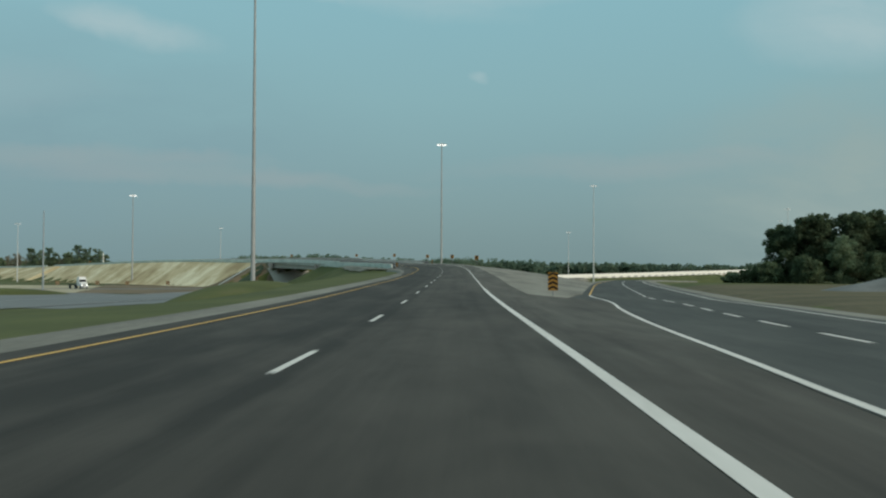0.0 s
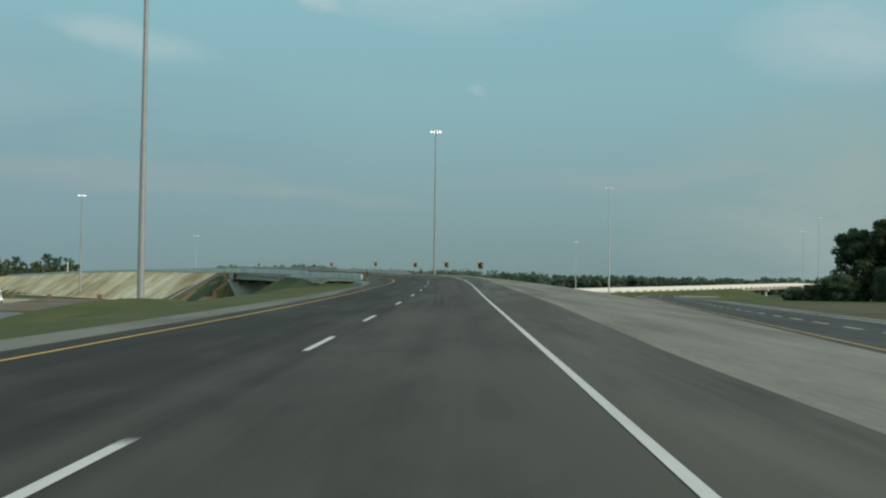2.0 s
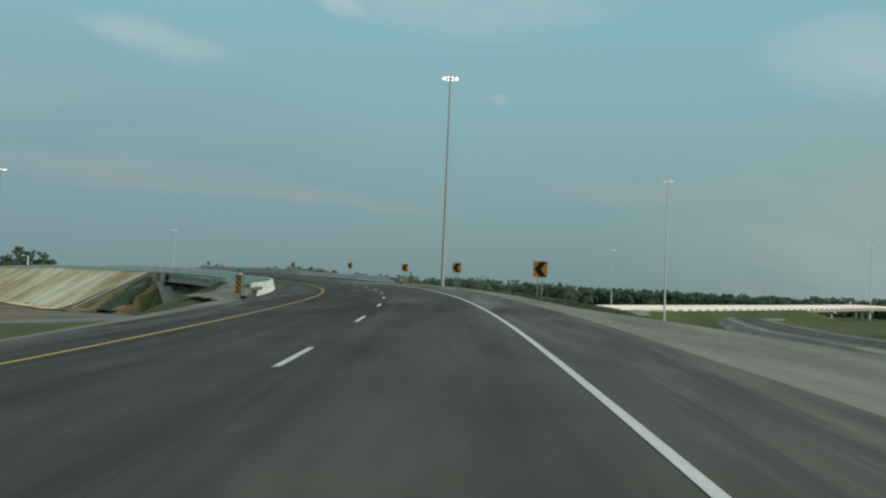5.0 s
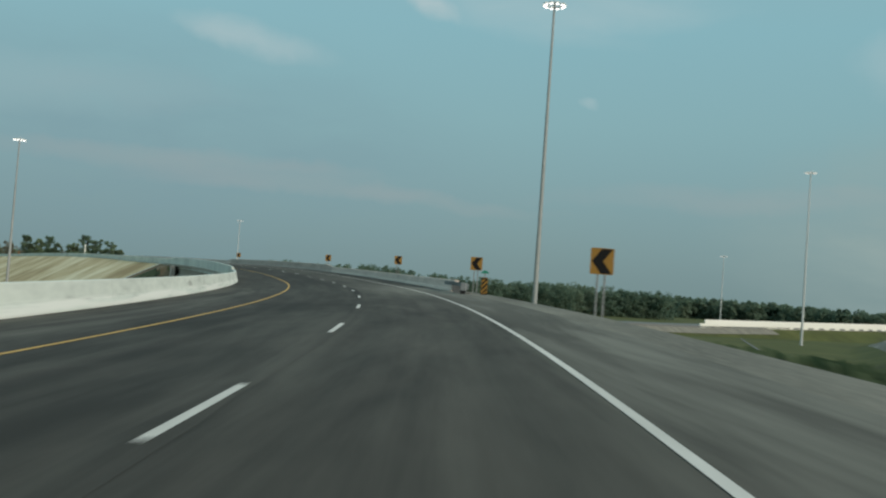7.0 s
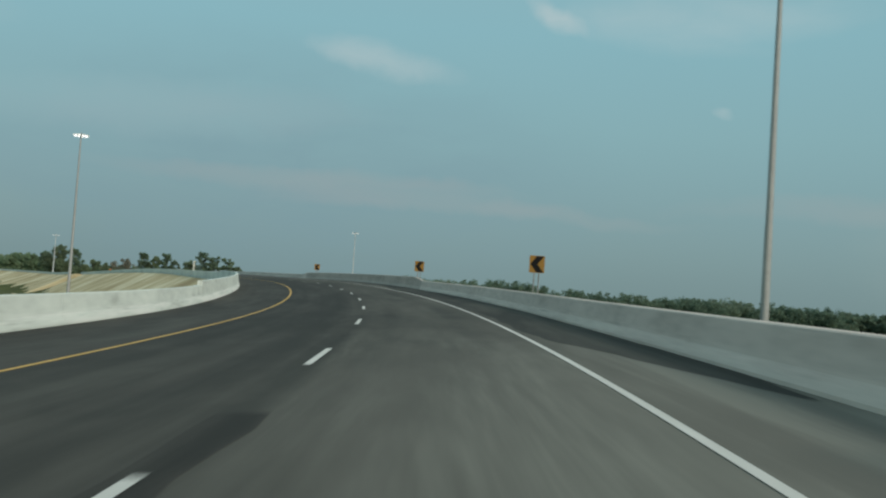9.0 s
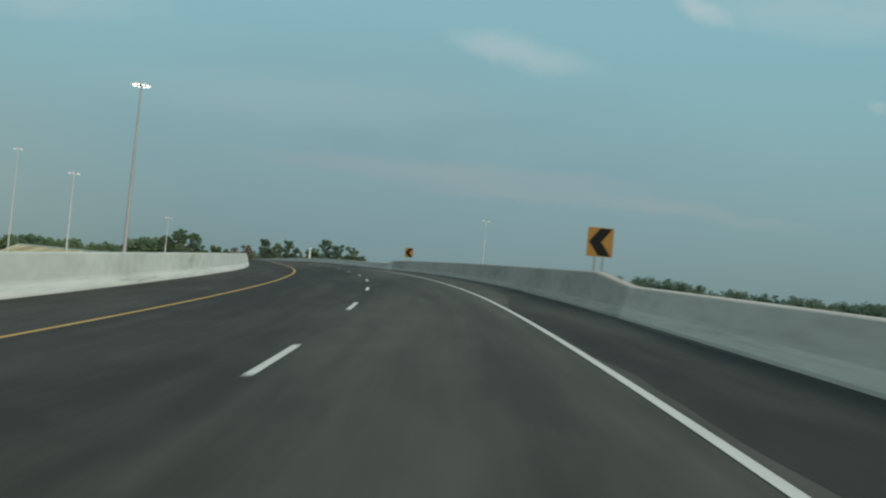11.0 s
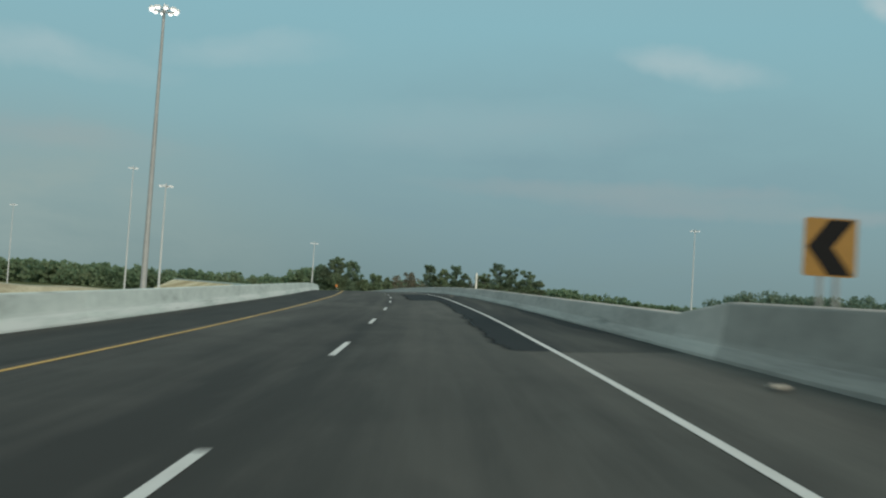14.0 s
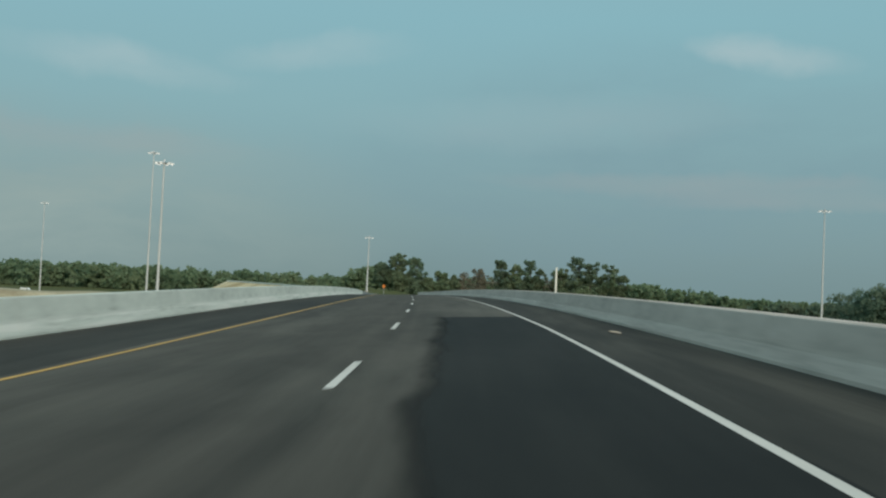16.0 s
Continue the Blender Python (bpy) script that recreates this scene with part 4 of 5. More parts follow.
tagged(new("slope_chute", strip("slope_chute", stations(396.4, 397.5, 0.55), [(lambda k: lambda s: slope_point(s - 9 * k, k) + Vector((0, 0, 0.14)))(k / 10) for k in range(11)], CONCRETE_PALE)),
       "pale concrete chute down the bare slope", "drain", kind="structure")


def meadow_point(s, k):
    """Between the ramp's outer gravel and the verge of the branch road."""
    p = ramp(s, right_gravel(s) + 1.9)
    q = branch(p.y, -9.5)
    x, y = p.x + (q.x - p.x) * k, p.y + (q.y - p.y) * k
    return Vector((x, y, ground_at(x, y) + 0.10))


tagged(new("meadow", strip("meadow", stations(176, 330, 2.5), [(lambda k: lambda s: meadow_point(s, k))(k / 16) for k in range(17)], MEADOW)),
       "bright yellow-green grass between the two roads", "grass", kind="structure")


# ---- the highway that the ramp runs into, on its own sandy fill ----
HW_S = [0, 70, 151, 241, 339, 432]
HW_X, HW_Y = [-226, -272, -330, -400, -480, -560], [586, 638, 695, 752, 808, 855]


def highway(s, u, z):
    x, y = float(smooth(HW_S, HW_X, s)), float(smooth(HW_S, HW_Y, s))
    dx, dy = float(smooth(HW_S, HW_X, s + 1)) - float(smooth(HW_S, HW_X, s - 1)), float(smooth(HW_S, HW_Y, s + 1)) - float(smooth(HW_S, HW_Y, s - 1))
    n = math.hypot(dx, dy)
    return Vector((x + u * dy / n, y - u * dx / n, z))


def highway_top(s):
    return float(np.interp(s, [0, 60, 700], [3.5, 2.7, 2.6]))


tagged(new("highway_fill", strip("highway_fill", stations(4, 428, 6), [(lambda k: lambda s: highway(s, -8.2 - 17 * k, highway_top(s) - 0.05 - 8.3 * k))(k / 6) for k in range(6, -1, -1)], SAND)),
       "bare tan fill carrying the highway", "embankment", kind="structure")
tagged(new("highway", strip("highway", stations(4, 428, 6), [lambda s: highway(s, -8.3, highway_top(s)), lambda s: highway(s, 8.3, highway_top(s)),
       lambda s: highway(s, 27, highway_top(s) - 8.5)], ASPHALT_OLD)), "pale asphalt highway on the far fill", "road", kind="structure")
lead = (highway(10, 0, 0) - highway(4, 0, 0)).normalized()
crown = [highway(4, -8.2, highway_top(4) - 0.05), highway(4, 8.3, highway_top(4) - 0.02)]
toe = [highway(4, -25.2, highway_top(4) - 8.35), highway(4, -8.2, highway_top(4) - 8.35) - lead * 15, highway(4, 8.3, highway_top(4) - 8.4) - lead * 15, highway(4, 27, highway_top(4) - 8.5)]
tagged(new("highway_end_bank", mesh_from("highway_end_bank", crown + toe, [(2, 3, 0), (3, 4, 1, 0), (4, 5, 1)], SAND, [(0, 0), (16, 0), (-10, 17), (0, 17), (16, 17), (26, 17)])),
       "bare tan bank at the end of the highway fill", "embankment", kind="structure")
rail = profile_run("highway_barrier", stations(20, 428, 6), lambda s, a, z: highway(s, -8.0 + a, highway_top(s) + z), [(0, -0.3), (0.08, 0.8), (0.3, 0.8), (0.4, -0.3)], CONCRETE_PALE)
tagged(new("highway_barrier", rail), "pale concrete barrier along the far highway", "barrier", kind="structure")

# ---- concrete barriers ----
def barrier_outline(height, out, lip):
    """Safety shape, across measured away from the traffic; lip is where the flared foot ends."""
    foot = [(0.0, -0.25), (0.0, 0.05), (0.028, 0.05 + (lip - 0.05) * 0.36), (0.058, 0.05 + (lip - 0.05) * 0.72), (0.085, lip), (0.105, lip + 0.09)]
    return foot + [(0.17, height - 0.045), (0.18, height - 0.015), (0.21, height), (0.38, height), (0.41, height - 0.02), (0.42, -out)]


def barrier(name, runs, face, side, label, lip, length=12.0):
    """runs: (start, end, height at both ends, depth of the outer face, concrete). side -1 stands on the left."""
    ob = thing(name, *ramp(runs[0][0], face(runs[0][0])), label=label, category="barrier", kind="structure")
    inv = ob.matrix_world.inverted()
    for s0, s1, h0, h1, out, mat in runs:
        n = max(1, round((s1 - s0) / length))
        outline = barrier_outline(h0, out, lip)
        if side < 0:
            outline = outline[::-1]
        rise = lambda s, z: lip + (z - lip) * (1 + ((h1 - lip) / (h0 - lip) - 1) * (s - s0) / (s1 - s0)) if z > lip else z
        for i in range(n):
            a, b = s0 + (s1 - s0) * i / n + 0.008, s0 + (s1 - s0) * (i + 1) / n - 0.008
            me = profile_run("segment", stations(a, b, 0.7 if s1 - s0 < 5 else 1.5), lambda s, d, z: inv @ ramp(s, face(s) + side * d, rise(s, z)), outline, mat)
            part_mesh("segment", me, ob)
    return ob


barrier("barrier_left", [(209, 304, 0.84, 0.84, 1.3, CONCRETE_PALE), (304.01, 389.5, 1.07, 1.07, 0.75, CONCRETE_PALE), (389.51, 672, 0.84, 0.84, 0.4, CONCRETE_PALE)],
        lambda s: left_asphalt(s) - 0.004, -1, "pale concrete safety barrier along the inside of the curve", 0.30)
barrier("barrier_right", [(257, 327.5, 0.65, 0.65, 0.4, CONCRETE_SHOULDER), (327.5, 331.2, 0.65, 0.89, 0.75, CONCRETE), (331.2, 342.9, 0.90, 0.90, 0.75, CONCRETE), (342.9, 395.7, 0.90, 0.90, 0.75, CONCRETE),
                          (395.7, 401.2, 0.87, 0.86, 0.6, CONCRETE), (401.2, 404.0, 0.86, 0.62, 0.5, CONCRETE_SHOULDER), (404.0, 672, 0.61, 0.61, 0.4, CONCRETE_SHOULDER)],
        lambda s: right_face(s) + 0.004, 1, "grey concrete safety barrier along the outside of the curve", 0.22)

# ---- the bridge ----
bridge = thing("bridge", *ramp(356, -3), label="concrete girder bridge carrying the ramp over the road", category="bridge", kind="structure")
binv = bridge.matrix_world.inverted()


def swept(name, s0, s1, u_of, outline, mat, label=""):
    me = profile_run(name, stations(s0, s1, 3), lambda s, a, z: binv @ ramp(s, u_of(s) + a, z), outline, mat)
    return part_mesh(name, me, bridge, label)


swept("deck", 322, 392, lambda s: -2.8, [(-7.2, -0.32), (-7.2, -0.05), (7.4, -0.05), (7.4, -0.32)][::-1], CONCRETE_GREY, "deck slab")
for k in range(5):
    u0 = -9.1 + 3.2 * k
    swept("girder", 330.5, 382.5, (lambda v: lambda s: v)(u0), [(-0.42, -0.33), (-0.42, -0.5), (-0.12, -0.62), (-0.12, -1.75), (-0.34, -1.9), (-0.34, -2.15),
          (0.34, -2.15), (0.34, -1.9), (0.12, -1.75), (0.12, -0.62), (0.42, -0.5), (0.42, -0.33)], CONCRETE_GREY)
for s0, s1 in ((327.5, 330.3), (382.7, 385.5)):
    swept("abutment", s0, s1, lambda s: -2.8, [(-7.3, -6.5), (-7.3, -0.33), (7.3, -0.33), (7.3, -6.5)][::-1], CONCRETE, "concrete abutment wall")
for s0, s1, u0 in ((380.4, 382.5, -10.3), (330.6, 332.6, -10.3)):
    swept("pilaster", s0, s1, (lambda v: lambda s: v)(u0), [(-0.25, -2.4), (-0.25, -0.34), (0.3, -0.34), (0.3, -2.4)][::-1], CONCRETE, "pale end block")
tagged(new("slope_paving", strip("slope_paving", stations(370, 382, 1.5), [lambda s: Vector((*ramp(s, -11.5).xy, max(BASE + 0.1, ramp(382, -9).z - 2.3 - 0.62 * (382 - s)))),
       lambda s: Vector((*ramp(s, 3.5).xy, max(BASE + 0.1, ramp(382, 3).z - 2.3 - 0.62 * (382 - s))))], CONCRETE_GREY)), "grey concrete slope paving under the bridge", "paving", kind="structure")
tagged(new("erosion_mat", drape("erosion_mat", [tuple(ramp(383.5, -12).xy), tuple(ramp(387.5, -11.8).xy), tuple(ramp(382, -24).xy), tuple(ramp(374.5, -22.5).xy)], MESH_GREEN, 26, 0.75, ragged=0.4)),
       "dark green erosion mat on the bridge's side slope", "mat", kind="structure")

# ---- the far white bridge ----
far_bridge = thing("far_bridge", *WB0, label="sunlit white concrete overpass beyond the fields", category="bridge", kind="structure")
fd = (WB1 - WB0).xy.normalized()
fn = Vector((fd.y, -fd.x))             # towards the ramp
finv = far_bridge.matrix_world.inverted()


def far_place(a, across, z):
    length = (WB1 - WB0).xy.length
    zz = WB0.z + (WB1.z - WB0.z) * min(a / length, 1.6) if a > 0 else WB0.z + a * 0.004
    bend = 0.0006 * max(0, a - 60) ** 2 * 0.35
    return finv @ Vector((WB0.x + fd.x * a - fn.x * (across + bend), WB0.y + fd.y * a - fn.y * (across + bend), zz + z))


def far_run(name, a0, a1, outline, mat, label="", step=8):
    return part_mesh(name, profile_run(name, stations(a0, a1, step), far_place, outline, mat), far_bridge, label)


far_run("deck", -130, 520, [(0, -0.5), (0, 0.0), (13, 0.0), (13, -0.5)], ASPHALT_OLD, "road deck")
far_run("parapet", 0, 520, [(0, -0.6), (0, 0.8), (0.35, 0.8), (0.35, -0.6)], CONCRETE_WHITE, "sunlit white parapet")
far_run("parapet", 22, 520, [(12.6, -0.4), (12.6, 1.5), (13, 1.5), (13, -0.4)], CONCRETE_WHITE, "sunlit white parapet")
for k in range(4):
    far_run("girder", 212, 520, [(0.8 + 3.4 * k, -1.9), (0.8 + 3.4 * k, -0.5), (1.5 + 3.4 * k, -0.5), (1.5 + 3.4 * k, -1.9)], CONCRETE_GREY)
far_run("abutment", 207, 211.5, [(0.2, -4.5), (0.2, -0.5), (12.8, -0.5), (12.8, -4.5)], CONCRETE_WHITE, step=2)
for a in (252, 330):
    far_run("pier_cap", a, a + 2.2, [(0.6, -2.8), (0.6, -1.92), (12.4, -1.92), (12.4, -2.8)], CONCRETE_WHITE, step=2)
    for c in (2.2, 6.2, 10.2):
        far_run("pier_column", a + 0.4, a + 1.7, [(c, -7), (c, -2.8), (c + 1.2, -2.8), (c + 1.2, -7)], CONCRETE_WHITE, step=2)


# ---- high mast lamps ----
def high_mast(x, y, top, base=None, width=0.62, ring=1.36, lamps=10, label="tall galvanised high-mast lamp with a ring of floodlights"):
    base = ground_at(x, y) - 0.05 if base is None else base
    ob = thing("high_mast_lamp", x, y, base, label=label, category="lamp post", group="high mast lamps")
    h = top - base
    bm = bmesh.new()
    tube(bm, (0, 0, 0), (0, 0, h * 0.34), width / 2, width * 0.40, 14)
    # slimmer, more distant masts take the steel with sunlight put into its colour
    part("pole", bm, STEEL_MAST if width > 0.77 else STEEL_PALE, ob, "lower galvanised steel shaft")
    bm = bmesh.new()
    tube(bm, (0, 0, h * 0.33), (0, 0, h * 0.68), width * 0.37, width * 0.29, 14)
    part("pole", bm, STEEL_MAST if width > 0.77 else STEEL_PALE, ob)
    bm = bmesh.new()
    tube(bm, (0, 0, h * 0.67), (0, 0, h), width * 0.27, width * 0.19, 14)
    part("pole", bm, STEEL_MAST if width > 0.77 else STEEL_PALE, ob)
    bm = bmesh.new()
    tube(bm, (0, 0, -0.3), (0, 0, 0.12), width * 0.95, width * 0.95, 16)
    part("footing", bm, CONCRETE_GREY, ob, "round concrete footing")
    bm = bmesh.new()
    tube(bm, (0, 0, 0.12), (0, 0, 0.18), width * 0.75, width * 0.75, 14)
    part("base_plate", bm, STEEL, ob)
    bm = bmesh.new()
    n = 20
    for i in range(n):
        a, b = 2 * math.pi * i / n, 2 * math.pi * (i + 1) / n
        tube(bm, (ring * 0.8 * math.cos(a), ring * 0.8 * math.sin(a), h - 0.35), (ring * 0.8 * math.cos(b), ring * 0.8 * math.sin(b), h - 0.35), 0.06, 0.06, 6)
    for i in range(4):
        a = math.pi / 2 * i
        tube(bm, (0, 0, h - 0.35), (ring * 0.8 * math.cos(a), ring * 0.8 * math.sin(a), h - 0.35), 0.05, 0.05, 6)
    tube(bm, (0, 0, h - 0.1), (0, 0, h + 0.35), 0.22, 0.10, 10)
    part("lamp_ring", bm, STEEL, ob, "lowering ring")
    for i in range(lamps):
        a = 2 * math.pi * i / lamps
        bm = bmesh.new()
        box(bm, -0.30, 0.30, -0.24, 0.24, -0.10, 0.16, 0.05)
        bmesh.ops.transform(bm, matrix=Matrix.Translation((ring * math.cos(a), ring * math.sin(a), h - 0.35)) @ Matrix.Rotation(a, 4, "Z"), verts=bm.verts)
        head = part("floodlight", bm, WHITE, ob)
        bm = bmesh.new()
        tube(bm, (0, 0, -0.21), (0, 0, -0.10), 0.19, 0.26, 10)
        bmesh.ops.transform(bm, matrix=Matrix.Translation((ring * math.cos(a), ring * math.sin(a), h - 0.35)), verts=bm.verts)
        part("lens", bm, LAMP_GLASS if width > 0.77 else LAMP_FAR, head, "lit lens")
    return ob


high_mast(-34.9, 170.6, 52.0, width=0.80)
high_mast(-5.7, 339.6, 43.9, width=0.80)
high_mast(-146.7, 450.8, 34.9, width=0.78)
high_mast(65.8, 490.1, 43.2, width=0.72)
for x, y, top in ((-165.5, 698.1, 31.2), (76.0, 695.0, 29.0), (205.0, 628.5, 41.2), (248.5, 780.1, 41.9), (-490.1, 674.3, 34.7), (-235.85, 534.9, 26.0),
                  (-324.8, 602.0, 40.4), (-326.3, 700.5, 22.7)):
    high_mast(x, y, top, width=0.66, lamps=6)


# ---- signs ----
def plate(outline, y0, y1):
    """A flat outline in x, z given thickness along y."""
    bm = bmesh.new()
    front = [bm.verts.new((x, y0, z)) for x, z in outline]
    rear = [bm.verts.new((x, y1, z)) for x, z in outline]
    bm.faces.new(front)
    bm.faces.new(rear[::-1])
    n = len(outline)
    for i in range(n):
        bm.faces.new((front[i], rear[i], rear[(i + 1) % n], front[(i + 1) % n]))
    bmesh.ops.recalc_face_normals(bm, faces=bm.faces)
    return bm


def rounded(w, h, r=0.05, n=4):
    pts = []
    for cx, cz, a0 in ((w / 2 - r, h / 2 - r, 0), (-w / 2 + r, h / 2 - r, 90), (-w / 2 + r, -h / 2 + r, 180), (w / 2 - r, -h / 2 + r, 270)):
        for i in range(n + 1):
            a = radians(a0 + 90 * i / n)
            pts.append((cx + r * math.cos(a), cz + r * math.sin(a)))
    return pts


def chevron_sign(x, y, z, turn, foot, posts=2):
    """z is the middle of the panel."""
    ob = thing("chevron_sign", x, y, foot, turn, "yellow curve sign with a black chevron on steel posts", "road sign", "chevron signs")
    h = z - foot
    shift = lambda bm: bmesh.ops.translate(bm, verts=bm.verts, vec=(0, 0, h))
    bm = plate(rounded(0.77, 0.86), -0.004, 0.004)
    shift(bm)
    panel = part("panel", bm, SIGN_YELLOW, ob, "yellow reflective panel")
    bm = plate([(-0.335, 0), (-0.03, 0.405), (0.335, 0.405), (0.03, 0.0), (0.335, -0.405), (-0.03, -0.405)], -0.009, -0.0045)
    shift(bm)
    part("chevron", bm, SIGN_BLACK, panel, "black chevron")
    for px in ((-0.12, 0.12) if posts == 2 else (0.0,)):
        bm = bmesh.new()
        box(bm, px - 0.03, px + 0.03, 0.006, 0.05, -0.4, h + 0.36, 0.006)
        part("post", bm, STEEL_DULL, ob)
    for dz in (0.25, -0.25):
        bm = bmesh.new()
        box(bm, -0.28, 0.28, 0.05, 0.075, h + dz - 0.02, h + dz + 0.02)
        part("bracket", bm, STEEL_DULL, ob)
    return ob


def ramp_heading(x, y):
    k = int(np.argmin((RX - x) ** 2 + (RY - y) ** 2))
    return math.degrees(_h[k])


for x, y, z in ((3.65, 200.1, 3.15), (-1.4, 232.7, 3.9), (-8.1, 265.2, 4.5), (-19.2, 302.3, 5.4), (-33.7, 333.1, 5.9), (-64.84, 390.5, 6.7)):
    k = int(np.argmin((RX - x) ** 2 + (RY - y) ** 2))
    on_bridge = 328 < AT[k] < 388
    foot = float(RZ[k]) + 0.2 if on_bridge else ground_at(x, y) - 0.05
    chevron_sign(x, y, z, ramp_heading(x, y) - 2, foot)


def stripe_marker(x, y, z, turn, slant, foot, green=False, w=0.32, h=0.92):
    ob = thing("hazard_marker", x, y, foot, turn, "yellow hazard marker with black diagonal stripes on a post", "road sign", "hazard markers")
    c = z - foot
    move = lambda bm: bmesh.ops.translate(bm, verts=bm.verts, vec=(0, 0, c))
    bm = plate(rounded(w, h, 0.03), -0.004, 0.004)
    move(bm)
    panel = part("panel", bm, SIGN_YELLOW, ob)
    step, thick = 0.27, 0.135
    k = -h / 2 - w
    while k < h / 2:
        low, high = (k, k + w) if slant > 0 else (k + w, k)
        clamp = lambda v: max(-h / 2 + 0.01, min(h / 2 - 0.01, v))
        pts = [(-w / 2 + 0.012, clamp(low)), (w / 2 - 0.012, clamp(high)), (w / 2 - 0.012, clamp(high + thick)), (-w / 2 + 0.012, clamp(low + thick))]
        if max(p[1] for p in pts) - min(p[1] for p in pts) > 0.06 and abs(pts[0][1] - pts[3][1]) + abs(pts[1][1] - pts[2][1]) > 0.02:
            bm = plate(pts, -0.008, -0.0045)
            move(bm)
            part("stripe", bm, SIGN_BLACK, panel)
        k += step
    bm = bmesh.new()
    box(bm, -0.03, 0.03, 0.006, 0.05, -0.4, c + h / 2 + (0.38 if green else 0), 0.006)
    part("post", bm, STEEL_DULL, ob)
    if green:
        bm = plate([(-0.22, -0.05), (0.22, -0.05), (0.10, 0.09), (-0.10, 0.09)], -0.006, 0.004)
        bmesh.ops.translate(bm, verts=bm.verts, vec=(0, 0, c + h / 2 + 0.26))
        part("route_plate", bm, SIGN_GREEN, ob, "small green plate")
    return ob


stripe_marker(-12.0, 196.5, 1.7, 7, -1, ground_at(-12, 196.5) - 0.05, green=True, w=0.32)
stripe_marker(-6.5, 251.2, 2.95, 11, 1, ramp(251, 4.8).z - 0.15, green=True)


def gore_marker(x, y, z, foot, w=0.52, h=0.94):
    ob = thing("gore_marker", x, y, foot, 0, "yellow gore marker with stacked black upward chevrons", "road sign")
    c = z - foot
    move = lambda bm: bmesh.ops.translate(bm, verts=bm.verts, vec=(0, 0, c))
    bm = plate(rounded(w, h, 0.03), -0.004, 0.004)
    move(bm)
    panel = part("panel", bm, SIGN_YELLOW, ob)
    for k in range(4):
        zc = -h / 2 + 0.02 + k * 0.235
        t = 0.115
        rise = 0.12
        bm = plate([(-w / 2 + 0.01, zc), (0, min(zc + rise, h / 2 - 0.01)), (w / 2 - 0.01, zc), (w / 2 - 0.01, zc + t), (0, min(zc + rise + t, h / 2 - 0.005)), (-w / 2 + 0.01, zc + t)], -0.008, -0.0045)
        move(bm)
        part("chevron", bm, SIGN_BLACK, panel)
    bm = bmesh.new()
    box(bm, -0.035, 0.035, 0.006, 0.06, -0.3, c + h / 2 - 0.02, 0.006)
    part("post", bm, STEEL_DULL, ob)
    return ob


gore_marker(4.9, 52.3, -0.4, gore_point(52.3, 4.9).z - 0.02)
marker = thing("delineator", *ramp(625, -4.2, 0), turn=39, label="small orange marker panel on a thin post", category="road sign")
bm = plate(rounded(0.45, 0.6, 0.03), -0.004, 0.004)
bmesh.ops.translate(bm, verts=bm.verts, vec=(0, 0, 1.5))
part("panel", bm, SIGN_ORANGE, marker)
bm = bmesh.new()
box(bm, -0.03, 0.03, 0.006, 0.05, -0.6, 1.7)
part("post", bm, STEEL, marker)


# ---- steel transitions at the barrier ends ----
def end_terminal(s0, s1, u_of, side, label):
    """A beam rail on posts that runs from the end box to the concrete."""
    ob = thing("guardrail_terminal", *ramp(s0, u_of(s0)), label=label, category="guardrail")
    inv = ob.matrix_world.inverted()
    rail = [(a, 0.385 + (b - 0.42) * 0.66) for a, b in ((0.0, 0.44), (0.05, 0.47), (0.05, 0.53), (0.0, 0.57), (0.05, 0.61), (0.05, 0.68), (0.0, 0.72), (0.02, 0.74), (0.08, 0.68), (0.08, 0.61), (0.03, 0.57),
                                                    (0.08, 0.53), (0.08, 0.46), (0.02, 0.42))]
    if side < 0:
        rail = [(-a, b) for a, b in rail][::-1]
    part_mesh("rail", profile_run("rail", stations(s0, s1 + 2.0, 1.0), lambda s, a, z: inv @ ramp(s, u_of(s) - side * 0.10 + a, z), rail, STEEL_DULL), ob, "corrugated steel beam")
    n = 6
    for i in range(n):
        s = s0 + 0.8 + (s1 - s0 - 1.2) * i / (n - 1)
        p = inv @ ramp(s, u_of(s) + side * 0.16)
        bm = bmesh.new()
        box(bm, p.x - 0.08, p.x + 0.08, p.y - 0.08, p.y + 0.08, p.z - 0.5, p.z + 0.56, 0.01)
        part("post", bm, POST_DARK, ob)
    p = inv @ ramp(s0 - 0.4, u_of(s0))
    bm = bmesh.new()
    box(bm, p.x - 0.14, p.x + 0.14, p.y - 0.36, p.y + 0.36, p.z + 0.17, p.z + 0.57, 0.03)
    end = part("end_box", bm, STEEL_MID, ob, "pale galvanised crash box")
    bm = bmesh.new()
    box(bm, p.x - 0.15, p.x + 0.09, p.y - 0.2, p.y + 0.3, p.z - 0.1, p.z + 0.17, 0.02)
    part("base", bm, RUBBER, end, "black base")
    bm = bmesh.new()
    box(bm, p.x - 0.16, p.x + 0.16, p.y + 0.37, p.y + 1.1, p.z + 0.22, p.z + 0.56, 0.03)
    part("cartridge", bm, STEEL_DULL, end)
    for k in (0.25, 0.55, 0.85):
        q = inv @ ramp(s0 + (s1 - s0) * k, u_of(s0) + side * 0.45)
        bm = bmesh.new()
        box(bm, q.x - 0.2, q.x + 0.2, q.y - 0.32, q.y + 0.32, q.z - 0.12, q.z + 0.04, 0.03)
        part("footing", bm, GRAVEL_PILE, ob, "rough concrete footing")
    return ob


end_terminal(201.3, 208.9, lambda s: left_asphalt(209) + 0.08, -1, "galvanised guardrail terminal before the inner barrier")
end_terminal(251.6, 256.9, lambda s: right_face(257) - 0.10, 1, "galvanised guardrail terminal before the outer barrier")


